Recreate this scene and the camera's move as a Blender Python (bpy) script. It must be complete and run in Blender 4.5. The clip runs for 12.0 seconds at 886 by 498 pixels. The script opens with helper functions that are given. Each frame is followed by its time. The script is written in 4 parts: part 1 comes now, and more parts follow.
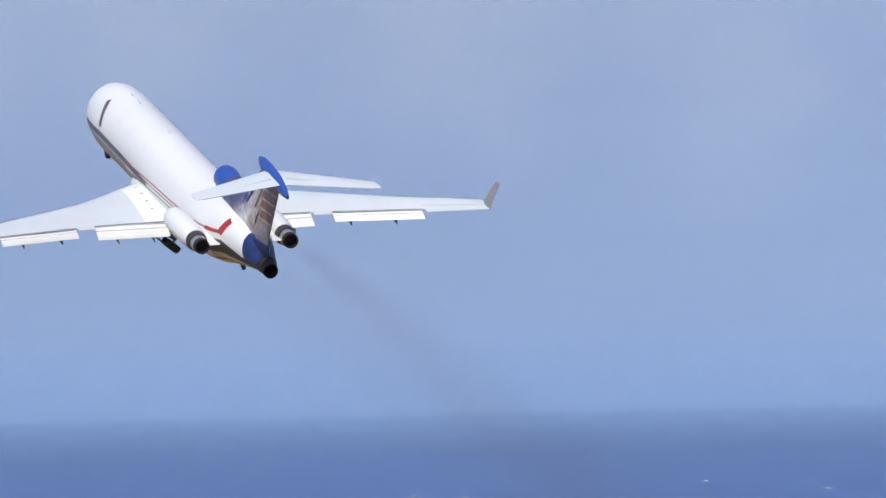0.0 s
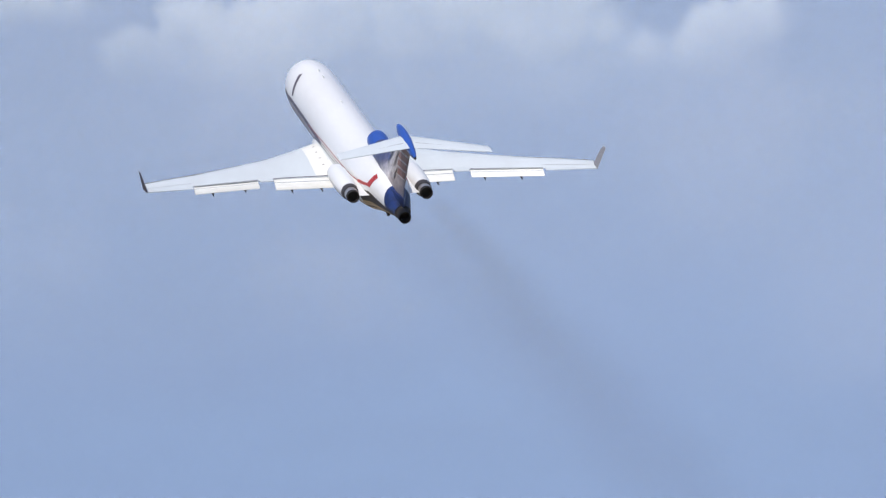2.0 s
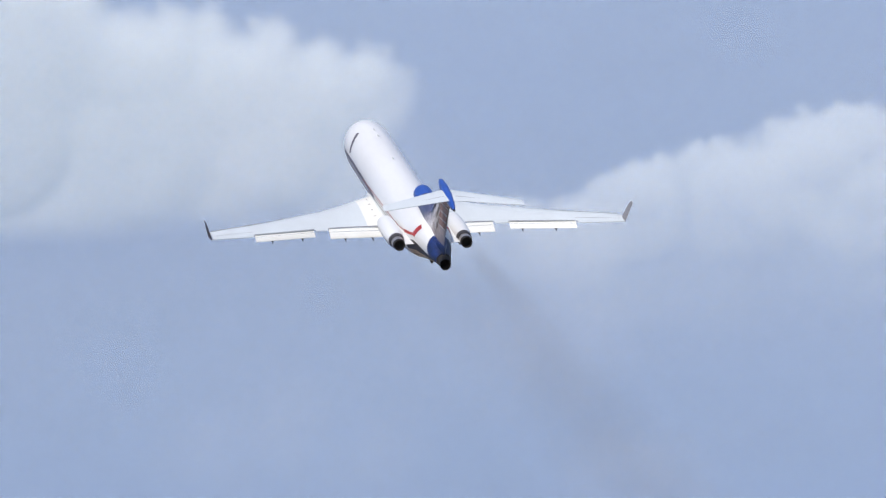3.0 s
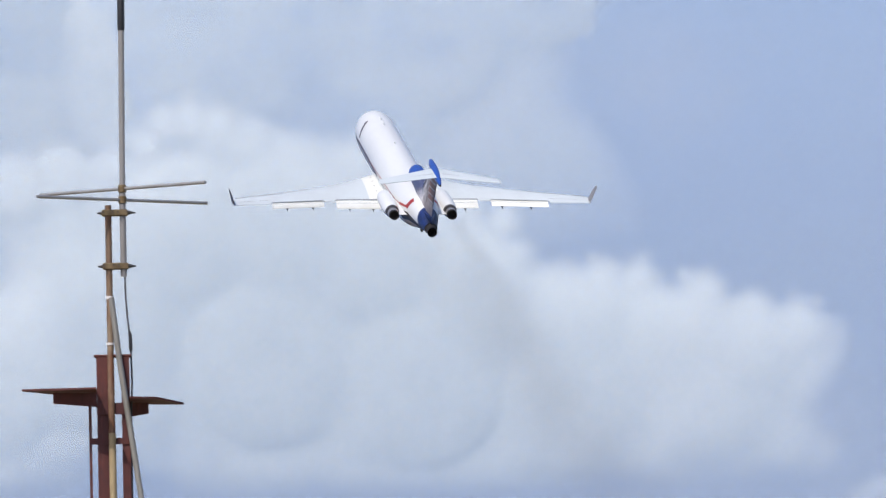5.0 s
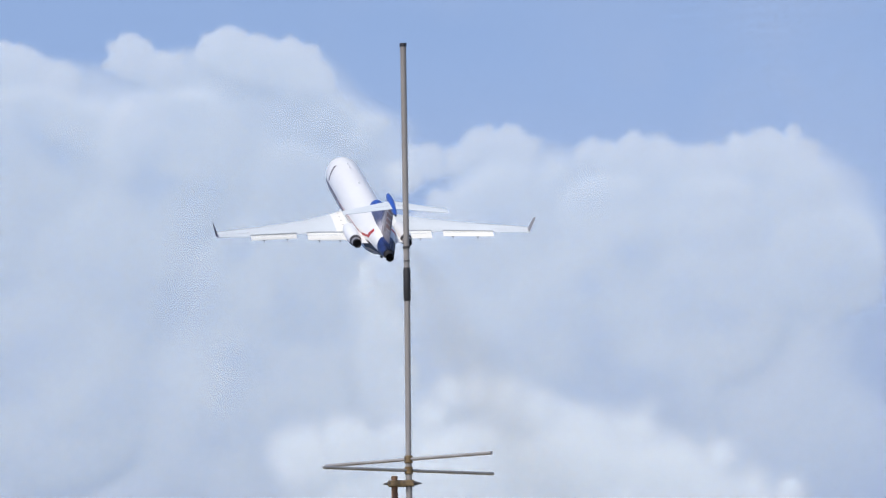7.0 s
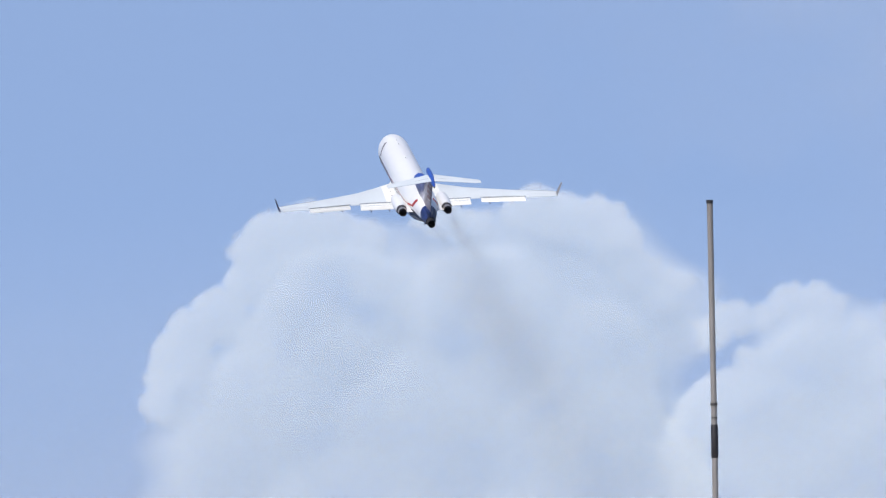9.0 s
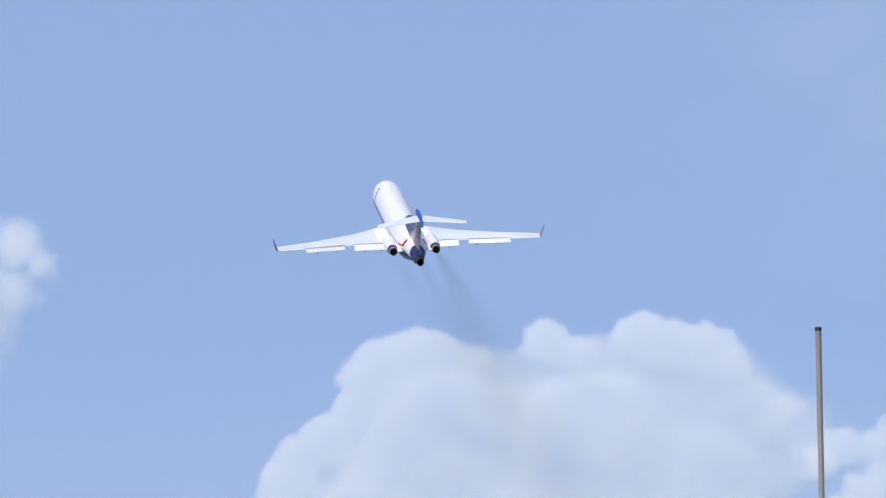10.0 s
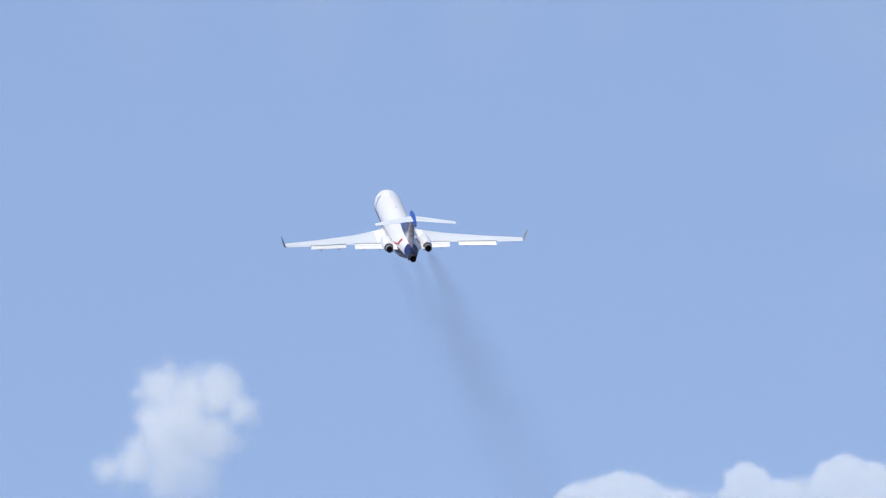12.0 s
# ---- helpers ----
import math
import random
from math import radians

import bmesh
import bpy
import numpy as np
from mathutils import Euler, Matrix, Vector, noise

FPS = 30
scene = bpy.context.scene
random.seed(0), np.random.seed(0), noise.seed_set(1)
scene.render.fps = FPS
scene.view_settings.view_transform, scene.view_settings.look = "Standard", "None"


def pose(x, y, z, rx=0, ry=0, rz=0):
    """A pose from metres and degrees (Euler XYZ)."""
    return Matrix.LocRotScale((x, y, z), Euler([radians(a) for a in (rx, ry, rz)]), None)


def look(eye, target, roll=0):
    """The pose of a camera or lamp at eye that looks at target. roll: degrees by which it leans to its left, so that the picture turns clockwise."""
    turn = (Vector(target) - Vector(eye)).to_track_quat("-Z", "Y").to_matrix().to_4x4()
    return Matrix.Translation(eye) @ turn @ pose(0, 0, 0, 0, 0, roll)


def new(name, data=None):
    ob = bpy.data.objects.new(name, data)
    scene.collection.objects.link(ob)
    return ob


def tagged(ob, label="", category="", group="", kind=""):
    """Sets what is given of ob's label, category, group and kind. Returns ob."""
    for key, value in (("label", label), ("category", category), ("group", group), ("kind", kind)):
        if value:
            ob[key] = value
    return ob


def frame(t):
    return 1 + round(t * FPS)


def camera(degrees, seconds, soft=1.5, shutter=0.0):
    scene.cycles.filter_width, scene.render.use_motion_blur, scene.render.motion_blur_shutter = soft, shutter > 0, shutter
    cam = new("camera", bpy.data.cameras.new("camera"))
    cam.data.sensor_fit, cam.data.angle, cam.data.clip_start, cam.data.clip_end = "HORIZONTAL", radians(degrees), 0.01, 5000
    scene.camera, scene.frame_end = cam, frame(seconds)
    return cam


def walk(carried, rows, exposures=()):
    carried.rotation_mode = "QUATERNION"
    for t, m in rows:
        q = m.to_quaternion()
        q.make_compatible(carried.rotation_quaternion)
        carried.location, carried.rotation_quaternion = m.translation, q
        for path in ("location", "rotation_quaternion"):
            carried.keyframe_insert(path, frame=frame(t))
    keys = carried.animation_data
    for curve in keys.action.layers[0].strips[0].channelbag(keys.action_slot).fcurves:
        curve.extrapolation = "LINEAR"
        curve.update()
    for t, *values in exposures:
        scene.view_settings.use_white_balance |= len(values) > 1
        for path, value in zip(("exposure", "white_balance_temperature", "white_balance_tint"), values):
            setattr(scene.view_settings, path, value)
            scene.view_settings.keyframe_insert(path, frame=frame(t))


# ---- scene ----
EYE = Vector((0.0, 0.0, 15.0))


def aim(az, el, lean):
    """A camera pose at EYE: bearing to the right of +y, height above level, and lean, in degrees."""
    a, e = radians(az), radians(el)
    way = Vector((math.sin(a) * math.cos(e), math.cos(a) * math.cos(e), math.sin(e)))
    return look(EYE, EYE + way, -lean)


cam = camera(4.082, 12.0, soft=1.3, shutter=0.15)
PATH = [
    (0, 8.093, 0.590, 1.19),
    (0.5, 6.906, 0.609, 1.19),
    (1, 5.953, 0.717, 1.18),
    (1.5, 4.837, 1.414, 1.17),
    (2, 4.026, 1.869, 1.16),
    (2.5, 3.386, 2.367, 1.16),
    (2.7, 3.033, 2.557, 1.16),
    (4.3, 1.251, 3.663, 1.16),
    (4.5, 1.035, 3.762, 1.14),
    (4.8, 0.830, 3.902, 1.14),
    (5, 0.613, 4.015, 1.13),
    (5.5, 0.369, 4.330, 1.12),
    (6, 0.000, 4.709, 1.12),
    (6.5, -0.308, 5.023, 1.10),
    (7, -0.686, 5.287, 1.09),
    (7.5, -1.069, 5.412, 1.15),
    (7.7, -1.229, 5.481, 1.15),
    (9.3, -2.247, 6.215, 1.18),
    (9.5, -2.342, 6.344, 1.18),
    (10, -2.585, 6.636, 1.12),
    (10.5, -2.801, 6.806, 1.11),
    (11, -3.062, 6.950, 1.16),
    (11.5, -3.322, 7.157, 1.20),
    (12, -3.502, 7.320, 1.22),
]
walk(cam, [(t, aim(az, el, lean)) for t, az, el, lean in PATH], exposures=[(0, 0.45, 6800, 16), (8, 0.46, 6800, 16), (10, 0.53, 6790, 16), (12, 0.56, 6800, 16)])
scene.cycles.transparent_max_bounces = 128

# ---- sky and sun ----
SUN_WAY = Vector((-0.34, -0.52, 0.79)).normalized()  # towards the sun
world = bpy.data.worlds.new("sky")
scene.world = world
world.use_nodes = True
wn = world.node_tree
sky = wn.nodes.new("ShaderNodeTexSky")
sky.sky_type = "NISHITA"
sky.sun_disc = False
sky.sun_elevation = math.asin(SUN_WAY.z)
sky.sun_rotation = math.atan2(SUN_WAY.x, SUN_WAY.y)
sky.altitude = 0
sky.air_density = 1.0
sky.dust_density = 0.9
sky.ozone_density = 1.8
# the clear tropical blue reaches low: the sky's colours are taken some way higher up
wco = wn.nodes.new("ShaderNodeTexCoord")
wup = wn.nodes.new("ShaderNodeVectorMath")
wup.operation = "ADD"
wup.inputs[1].default_value = (0, 0, 0.30)
wn.links.new(wco.outputs["Generated"], wup.inputs[0])
wn.links.new(wup.outputs[0], sky.inputs["Vector"])
wn.links.new(sky.outputs[0], wn.nodes["Background"].inputs[0])
wn.nodes["Background"].inputs[1].default_value = 0.15

sun = new("sun", bpy.data.lights.new("sun", "SUN"))
sun.data.energy, sun.data.angle, sun.data.color = 2.7, radians(0.55), (1.0, 0.96, 0.90)
sun.matrix_world = look((0, 0, 0), -SUN_WAY)


# ---- materials ----
def nodes_of(name):
    m = bpy.data.materials.new(name)
    m.use_nodes = True
    nt = m.node_tree
    return m, nt, nt.nodes["Principled BSDF"]


def surface(name, colour, rough=0.5, metal=0.0, grime=0.12, scale=1.5, fine=14.0, bump=0.0, tint=(0.30, 0.26, 0.22), stretch=(1, 1, 1), coat=0.0):
    """Paint, metal or the like: a base colour with broad stains and fine grain, and a fine relief."""
    m, nt, bsdf = nodes_of(name)
    N, L = nt.nodes, nt.links
    co = N.new("ShaderNodeTexCoord")
    mp = N.new("ShaderNodeMapping")
    mp.inputs["Scale"].default_value = stretch
    L.new(co.outputs["Object"], mp.inputs["Vector"])
    broad = N.new("ShaderNodeTexNoise")
    broad.inputs["Scale"].default_value, broad.inputs["Detail"].default_value = scale, 6
    grain = N.new("ShaderNodeTexNoise")
    grain.inputs["Scale"].default_value, grain.inputs["Detail"].default_value = fine, 4
    for n in (broad, grain):
        L.new(mp.outputs[0], n.inputs["Vector"])
    ramp = N.new("ShaderNodeMapRange")
    ramp.inputs["From Min"].default_value, ramp.inputs["From Max"].default_value = 0.42, 0.75
    ramp.inputs["To Max"].default_value = grime * 2.2
    L.new(broad.outputs["Fac"], ramp.inputs["Value"])
    mix = N.new("ShaderNodeMix")
    mix.data_type = "RGBA"
    mix.inputs["A"].default_value, mix.inputs["B"].default_value = (*colour, 1), (*[c * t * 2 for c, t in zip(colour, tint)], 1)
    L.new(ramp.outputs["Result"], mix.inputs["Factor"])
    tone = N.new("ShaderNodeMix")
    tone.data_type, tone.blend_type = "RGBA", "MULTIPLY"
    gr = N.new("ShaderNodeMapRange")
    gr.inputs["From Min"].default_value, gr.inputs["From Max"].default_value = 0.3, 0.7
    gr.inputs["To Min"].default_value, gr.inputs["To Max"].default_value = 1 - grime * 0.8, 1.0
    L.new(grain.outputs["Fac"], gr.inputs["Value"])
    comb = N.new("ShaderNodeCombineColor")
    for k in range(3):
        L.new(gr.outputs["Result"], comb.inputs[k])
    tone.inputs["Factor"].default_value = 1.0
    L.new(mix.outputs["Result"], tone.inputs["A"])
    L.new(comb.outputs[0], tone.inputs["B"])
    L.new(tone.outputs["Result"], bsdf.inputs["Base Color"])
    rr = N.new("ShaderNodeMapRange")
    rr.inputs["To Min"].default_value, rr.inputs["To Max"].default_value = rough * 0.85, min(1, rough * 1.2)
    L.new(grain.outputs["Fac"], rr.inputs["Value"])
    L.new(rr.outputs["Result"], bsdf.inputs["Roughness"])
    bsdf.inputs["Metallic"].default_value = metal
    bsdf.inputs["Coat Weight"].default_value = coat
    if bump:
        b = N.new("ShaderNodeBump")
        b.inputs["Strength"].default_value, b.inputs["Distance"].default_value = bump, 0.02
        L.new(grain.outputs["Fac"], b.inputs["Height"])
        L.new(b.outputs[0], bsdf.inputs["Normal"])
    return m


WHITE = surface("white_paint", (0.65, 0.68, 0.67), 0.32, grime=0.05, scale=0.35, fine=3.0, stretch=(1, 0.25, 1))
BELLYSHADE = surface("grey_belly_and_flank_shade", (0.42, 0.40, 0.37), 0.4, grime=0.2, scale=0.6, fine=5.0, stretch=(1, 0.2, 1))
WINGPAINT = surface("pale_grey_wing_paint", (0.52, 0.58, 0.59), 0.42, grime=0.06, scale=0.5, fine=4.0, stretch=(1, 0.4, 1))
PANELPAINT = surface("white_wing_root_paint", (0.70, 0.725, 0.67), 0.45, grime=0.06, scale=1.0, fine=6.0)
FLAPPAINT = surface("white_flap_paint", (0.68, 0.705, 0.66), 0.4, grime=0.08, scale=0.8, fine=5.0)
BLUE = surface("blue_paint", (0.012, 0.068, 0.32), 0.3, grime=0.08, scale=0.8, fine=5.0)
NAVY = surface("dirty_navy_paint", (0.008, 0.032, 0.16), 0.38, grime=0.6, scale=0.7, fine=5.0, tint=(0.12, 0.10, 0.08), stretch=(1, 0.45, 1))
DEEPBLUE = surface("deep_blue_paint", (0.035, 0.06, 0.20), 0.35, grime=0.3, scale=0.8, fine=5.0)
RED = surface("red_paint", (0.40, 0.026, 0.022), 0.4, grime=0.25, scale=1.0, fine=6.0)
FADEDRED = surface("faded_stripe_paint", (0.40, 0.13, 0.12), 0.45, grime=0.2, scale=1.0, fine=6.0)
BRICKRED = surface("faded_red_paint", (0.21, 0.09, 0.07), 0.45, grime=0.4, scale=1.0, fine=6.0)
NOZZLE = surface("heat_stained_nozzle", (0.60, 0.57, 0.54), 0.32, metal=0.8, grime=0.25, scale=3.0, fine=12.0)


def fin_material():
    """Worn livery on the fin: from its leading edge back a dark blue, a pale swirl and brown-grey, run into one another."""
    m, nt, bsdf = nodes_of("fin_livery")
    N, L = nt.nodes, nt.links
    co = N.new("ShaderNodeTexCoord")
    along = N.new("ShaderNodeVectorMath")
    along.operation = "DOT_PRODUCT"
    along.inputs[1].default_value = (0, -1 / 7, -1.36 / 7)
    L.new(co.outputs["Object"], along.inputs[0])
    no = N.new("ShaderNodeTexNoise")
    no.inputs["Scale"].default_value, no.inputs["Detail"].default_value = 0.75, 5
    L.new(co.outputs["Object"], no.inputs["Vector"])
    add = N.new("ShaderNodeMath")
    add.operation = "MULTIPLY_ADD"
    add.inputs[1].default_value = 0.34
    L.new(no.outputs["Fac"], add.inputs[0])
    L.new(along.outputs["Value"], add.inputs[2])
    shift = N.new("ShaderNodeMath")
    shift.inputs[1].default_value = -1.632 / 7 - 0.17
    L.new(add.outputs[0], shift.inputs[0])
    ramp = N.new("ShaderNodeValToRGB")
    stops = ((0.0, (0.06, 0.075, 0.15)), (0.07, (0.13, 0.135, 0.19)), (0.2, (0.42, 0.42, 0.45)), (0.33, (0.54, 0.53, 0.53)), (0.44, (0.36, 0.33, 0.33)), (0.58, (0.27, 0.23, 0.225)), (1.0, (0.13, 0.13, 0.16)))
    while len(ramp.color_ramp.elements) < len(stops):
        ramp.color_ramp.elements.new(0.5)
    for el, (x, c) in zip(ramp.color_ramp.elements, stops):
        el.position, el.color = x, (*c, 1)
    L.new(shift.outputs[0], ramp.inputs[0])
    fine = N.new("ShaderNodeTexNoise")
    fine.inputs["Scale"].default_value, fine.inputs["Detail"].default_value = 3.0, 6
    L.new(co.outputs["Object"], fine.inputs["Vector"])
    rng = N.new("ShaderNodeMapRange")
    rng.inputs["From Min"].default_value, rng.inputs["From Max"].default_value = 0.3, 0.7
    rng.inputs["To Min"].default_value, rng.inputs["To Max"].default_value = 0.7, 1.15
    L.new(fine.outputs["Fac"], rng.inputs["Value"])
    tone = N.new("ShaderNodeMix")
    tone.data_type, tone.blend_type = "RGBA", "MULTIPLY"
    tone.inputs["Factor"].default_value = 1.0
    L.new(ramp.outputs["Color"], tone.inputs["A"])
    L.new(rng.outputs["Result"], tone.inputs["B"])
    L.new(tone.outputs["Result"], bsdf.inputs["Base Color"])
    bsdf.inputs["Roughness"].default_value = 0.45
    return m


FINGREY = fin_material()
PALEFIN = surface("pale_fin_paint", (0.50, 0.48, 0.48), 0.45, grime=0.5, scale=1.6, fine=4.0, tint=(0.20, 0.18, 0.19))
TAN = surface("tan_belly_bounce_light", (0.62, 0.48, 0.29), 0.5, grime=0.4, scale=1.2, fine=6.0, stretch=(1.5, 0.15, 1.5), tint=(0.15, 0.14, 0.13))
STEEL = surface("bare_steel", (0.45, 0.43, 0.40), 0.35, metal=1.0, grime=0.25, scale=3.0, fine=12.0)
TAILMETAL = surface("dark_tail_metal", (0.05, 0.047, 0.047), 0.55, metal=0.1, grime=0.35, scale=1.5, fine=8.0)
SOOT = surface("exhaust_soot", (0.012, 0.011, 0.011), 0.8, grime=0.3, scale=3.0)
WINGLETGREY = surface("lit_winglet_grey", (0.22, 0.225, 0.235), 0.5, grime=0.2)
DOORGREY = surface("dusty_door_edge", (0.13, 0.12, 0.15), 0.5, grime=0.3)
FLANKGREY = surface("blue_grey_stripe_and_shade", (0.17, 0.18, 0.23), 0.5, grime=0.35, scale=0.8, fine=5.0, stretch=(1, 0.2, 1))
SEAMSHADE = surface("dark_seam_and_shade", (0.10, 0.09, 0.11), 0.6, grime=0.2)
RUBBER = surface("tyre_rubber", (0.018, 0.018, 0.02), 0.8, grime=0.2, scale=5.0, bump=0.2)
GEARMETAL = surface("gear_metal", (0.16, 0.17, 0.17), 0.5, metal=0.3, grime=0.3, scale=5.0)
DOORGREEN = surface("primer_green", (0.08, 0.10, 0.09), 0.6, grime=0.3, scale=4.0)
GLASS = surface("cockpit_glass", (0.02, 0.025, 0.03), 0.08, grime=0.05)
TUBE = surface("weathered_fibreglass", (0.25, 0.245, 0.235), 0.6, grime=0.25, scale=6.0, fine=60.0, bump=0.1, stretch=(1, 1, 0.15))
ALU = surface("dull_aluminium", (0.42, 0.41, 0.39), 0.45, metal=0.7, grime=0.2, scale=10.0, fine=80.0)
BRASS = surface("tarnished_brass_clamp", (0.26, 0.19, 0.10), 0.5, metal=0.6, grime=0.4, scale=20.0, fine=90.0, bump=0.15)
RUST = surface("rusted_pole", (0.23, 0.17, 0.11), 0.7, metal=0.2, grime=0.5, scale=9.0, fine=60.0, bump=0.3, tint=(0.35, 0.16, 0.09), stretch=(1, 1, 0.3))
OCHRE = surface("ochre_pole_paint", (0.40, 0.31, 0.17), 0.7, grime=0.3, scale=9.0, fine=60.0, bump=0.2, stretch=(1, 1, 0.3))
REDLEAD = surface("red_oxide_steel", (0.115, 0.028, 0.021), 0.7, grime=0.45, scale=7.0, fine=50.0, bump=0.25, tint=(0.25, 0.22, 0.3), stretch=(1, 1, 0.4))
BLACKTAPE = surface("black_tape", (0.015, 0.016, 0.019), 0.55, grime=0.2, scale=15.0, fine=70.0, bump=0.2)
CABLE = surface("grey_cable_jacket", (0.08, 0.08, 0.09), 0.6, grime=0.2, scale=20.0)
TAPE = surface("white_tape", (0.72, 0.71, 0.69), 0.6, grime=0.2, scale=20.0)
CONDUIT = surface("grey_conduit", (0.24, 0.235, 0.21), 0.6, grime=0.25, scale=8.0, fine=60.0, bump=0.1, stretch=(1, 1, 0.2))
EARTH = surface("dry_grass_ground", (0.27, 0.24, 0.14), 0.95, grime=0.4, scale=0.08, fine=1.5, bump=0.6)


def sea_material():
    m, nt, bsdf = nodes_of("sea_water")
    N, L = nt.nodes, nt.links
    co = N.new("ShaderNodeTexCoord")
    swell = N.new("ShaderNodeTexNoise")
    swell.inputs["Scale"].default_value, swell.inputs["Detail"].default_value = 0.05, 8
    L.new(co.outputs["Object"], swell.inputs["Vector"])
    patch = N.new("ShaderNodeTexNoise")
    patch.inputs["Scale"].default_value, patch.inputs["Detail"].default_value = 0.004, 5
    L.new(co.outputs["Object"], patch.inputs["Vector"])
    # wind ripples: short across the view, long along it
    lay = N.new("ShaderNodeMapping")
    lay.inputs["Scale"].default_value = (0.22, 0.035, 1)
    L.new(co.outputs["Object"], lay.inputs["Vector"])
    ripple = N.new("ShaderNodeTexNoise")
    ripple.inputs["Scale"].default_value, ripple.inputs["Detail"].default_value = 1.0, 5
    L.new(lay.outputs[0], ripple.inputs["Vector"])
    both = N.new("ShaderNodeMath")
    both.operation = "MULTIPLY_ADD"
    both.inputs[1].default_value = 0.5
    L.new(patch.outputs["Fac"], both.inputs[0])
    wind = N.new("ShaderNodeMapRange")
    wind.inputs["From Min"].default_value, wind.inputs["From Max"].default_value = 0.3, 0.7
    wind.inputs["To Min"].default_value, wind.inputs["To Max"].default_value = -0.25, 0.75
    L.new(ripple.outputs["Fac"], wind.inputs["Value"])
    L.new(wind.outputs["Result"], both.inputs[2])
    both.use_clamp = True
    mix = N.new("ShaderNodeMix")
    mix.data_type = "RGBA"
    mix.inputs["A"].default_value, mix.inputs["B"].default_value = (0.038, 0.090, 0.235, 1), (0.066, 0.132, 0.305, 1)
    L.new(both.outputs[0], mix.inputs["Factor"])
    L.new(mix.outputs["Result"], bsdf.inputs["Base Color"])
    bsdf.inputs["Roughness"].default_value = 0.45
    bsdf.inputs["IOR"].default_value = 1.33
    b = N.new("ShaderNodeBump")
    b.inputs["Strength"].default_value, b.inputs["Distance"].default_value = 0.6, 1.2
    L.new(swell.outputs["Fac"], b.inputs["Height"])
    L.new(b.outputs[0], bsdf.inputs["Normal"])
    return m


def soft_material(name, colour, strength, grain=0.0, grain_scale=0.02, scatter=0.5):
    """Cloud or smoke: scatters light both ways, as dense as the mesh's own cover says, broken up by noise."""
    m = bpy.data.materials.new(name)
    m.use_nodes = True
    nt = m.node_tree
    N, L = nt.nodes, nt.links
    N.remove(N["Principled BSDF"])
    out = N["Material Output"]
    dens = N.new("ShaderNodeAttribute")
    dens.attribute_name = "cover"
    co = N.new("ShaderNodeTexCoord")
    no = N.new("ShaderNodeTexNoise")
    no.inputs["Scale"].default_value, no.inputs["Detail"].default_value = grain_scale, 6
    L.new(co.outputs["Object"], no.inputs["Vector"])
    rng = N.new("ShaderNodeMapRange")
    rng.inputs["From Min"].default_value, rng.inputs["From Max"].default_value = 0.3, 0.7
    rng.inputs["To Min"].default_value, rng.inputs["To Max"].default_value = 1 - grain, 1 + grain * 0.3
    L.new(no.outputs["Fac"], rng.inputs["Value"])
    mul = N.new("ShaderNodeMath")
    mul.operation = "MULTIPLY"
    L.new(dens.outputs["Fac"], mul.inputs[0])
    L.new(rng.outputs["Result"], mul.inputs[1])
    mul2 = N.new("ShaderNodeMath")
    mul2.operation, mul2.use_clamp = "MULTIPLY", True
    mul2.inputs[1].default_value = strength
    L.new(mul.outputs[0], mul2.inputs[0])
    diff, trans = N.new("ShaderNodeBsdfDiffuse"), N.new("ShaderNodeBsdfTranslucent")
    diff.inputs[0].default_value = trans.inputs[0].default_value = (*colour, 1)
    body = N.new("ShaderNodeMixShader")
    body.inputs[0].default_value = scatter
    L.new(diff.outputs[0], body.inputs[1])
    L.new(trans.outputs[0], body.inputs[2])
    clear = N.new("ShaderNodeBsdfTransparent")
    mix = N.new("ShaderNodeMixShader")
    L.new(mul2.outputs[0], mix.inputs[0])
    L.new(clear.outputs[0], mix.inputs[1])
    L.new(body.outputs[0], mix.inputs[2])
    L.new(mix.outputs[0], out.inputs["Surface"])
    return m


SEA = sea_material()
CLOUDWHITE = soft_material("cloud", (0.79, 0.835, 0.80), 0.24, 0.03, 0.008, 0.25)
VEILWHITE = soft_material("thin_cloud", (0.72, 0.73, 0.70), 0.16, 0.4, 0.006, 0.25)
PALELAYER = soft_material("pale_cloud_layer", (0.575, 0.645, 0.70), 0.22, 0.10, 0.003, 0.25)
STRATUS = soft_material("shaded_stratus", (0.295, 0.33, 0.41), 0.22, 0.08, 0.004, 0.25)
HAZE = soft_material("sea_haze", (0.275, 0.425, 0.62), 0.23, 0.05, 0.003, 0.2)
SMOKE = soft_material("exhaust_smoke", (0.20, 0.165, 0.125), 0.029, 0.4, 0.2, 0.3)


# ---- mesh helpers ----
def mesh_of(name, verts, faces, mats, smooth=True, slots=None):
    me = bpy.data.meshes.new(name)
    me.from_pydata([tuple(v) for v in verts], [], faces)
    for m in mats if isinstance(mats, (list, tuple)) else [mats]:
        me.materials.append(m)
    if slots is not None:
        me.polygons.foreach_set("material_index", slots)
    bm = bmesh.new()
    bm.from_mesh(me)
    bmesh.ops.remove_doubles(bm, verts=bm.verts, dist=1e-5)
    bmesh.ops.recalc_face_normals(bm, faces=bm.faces)
    for f in bm.faces:
        f.smooth = smooth
    if smooth:
        for e in bm.edges:
            if len(e.link_faces) == 2 and e.calc_face_angle() > 0.7:
                e.smooth = False
    bm.to_mesh(me)
    bm.free()
    return me


def part(name, data, parent, label="", at=None):
    ob = new(name, data)
    ob.parent = parent
    if at is not None:
        ob.matrix_basis = at
    return tagged(ob, label=label)


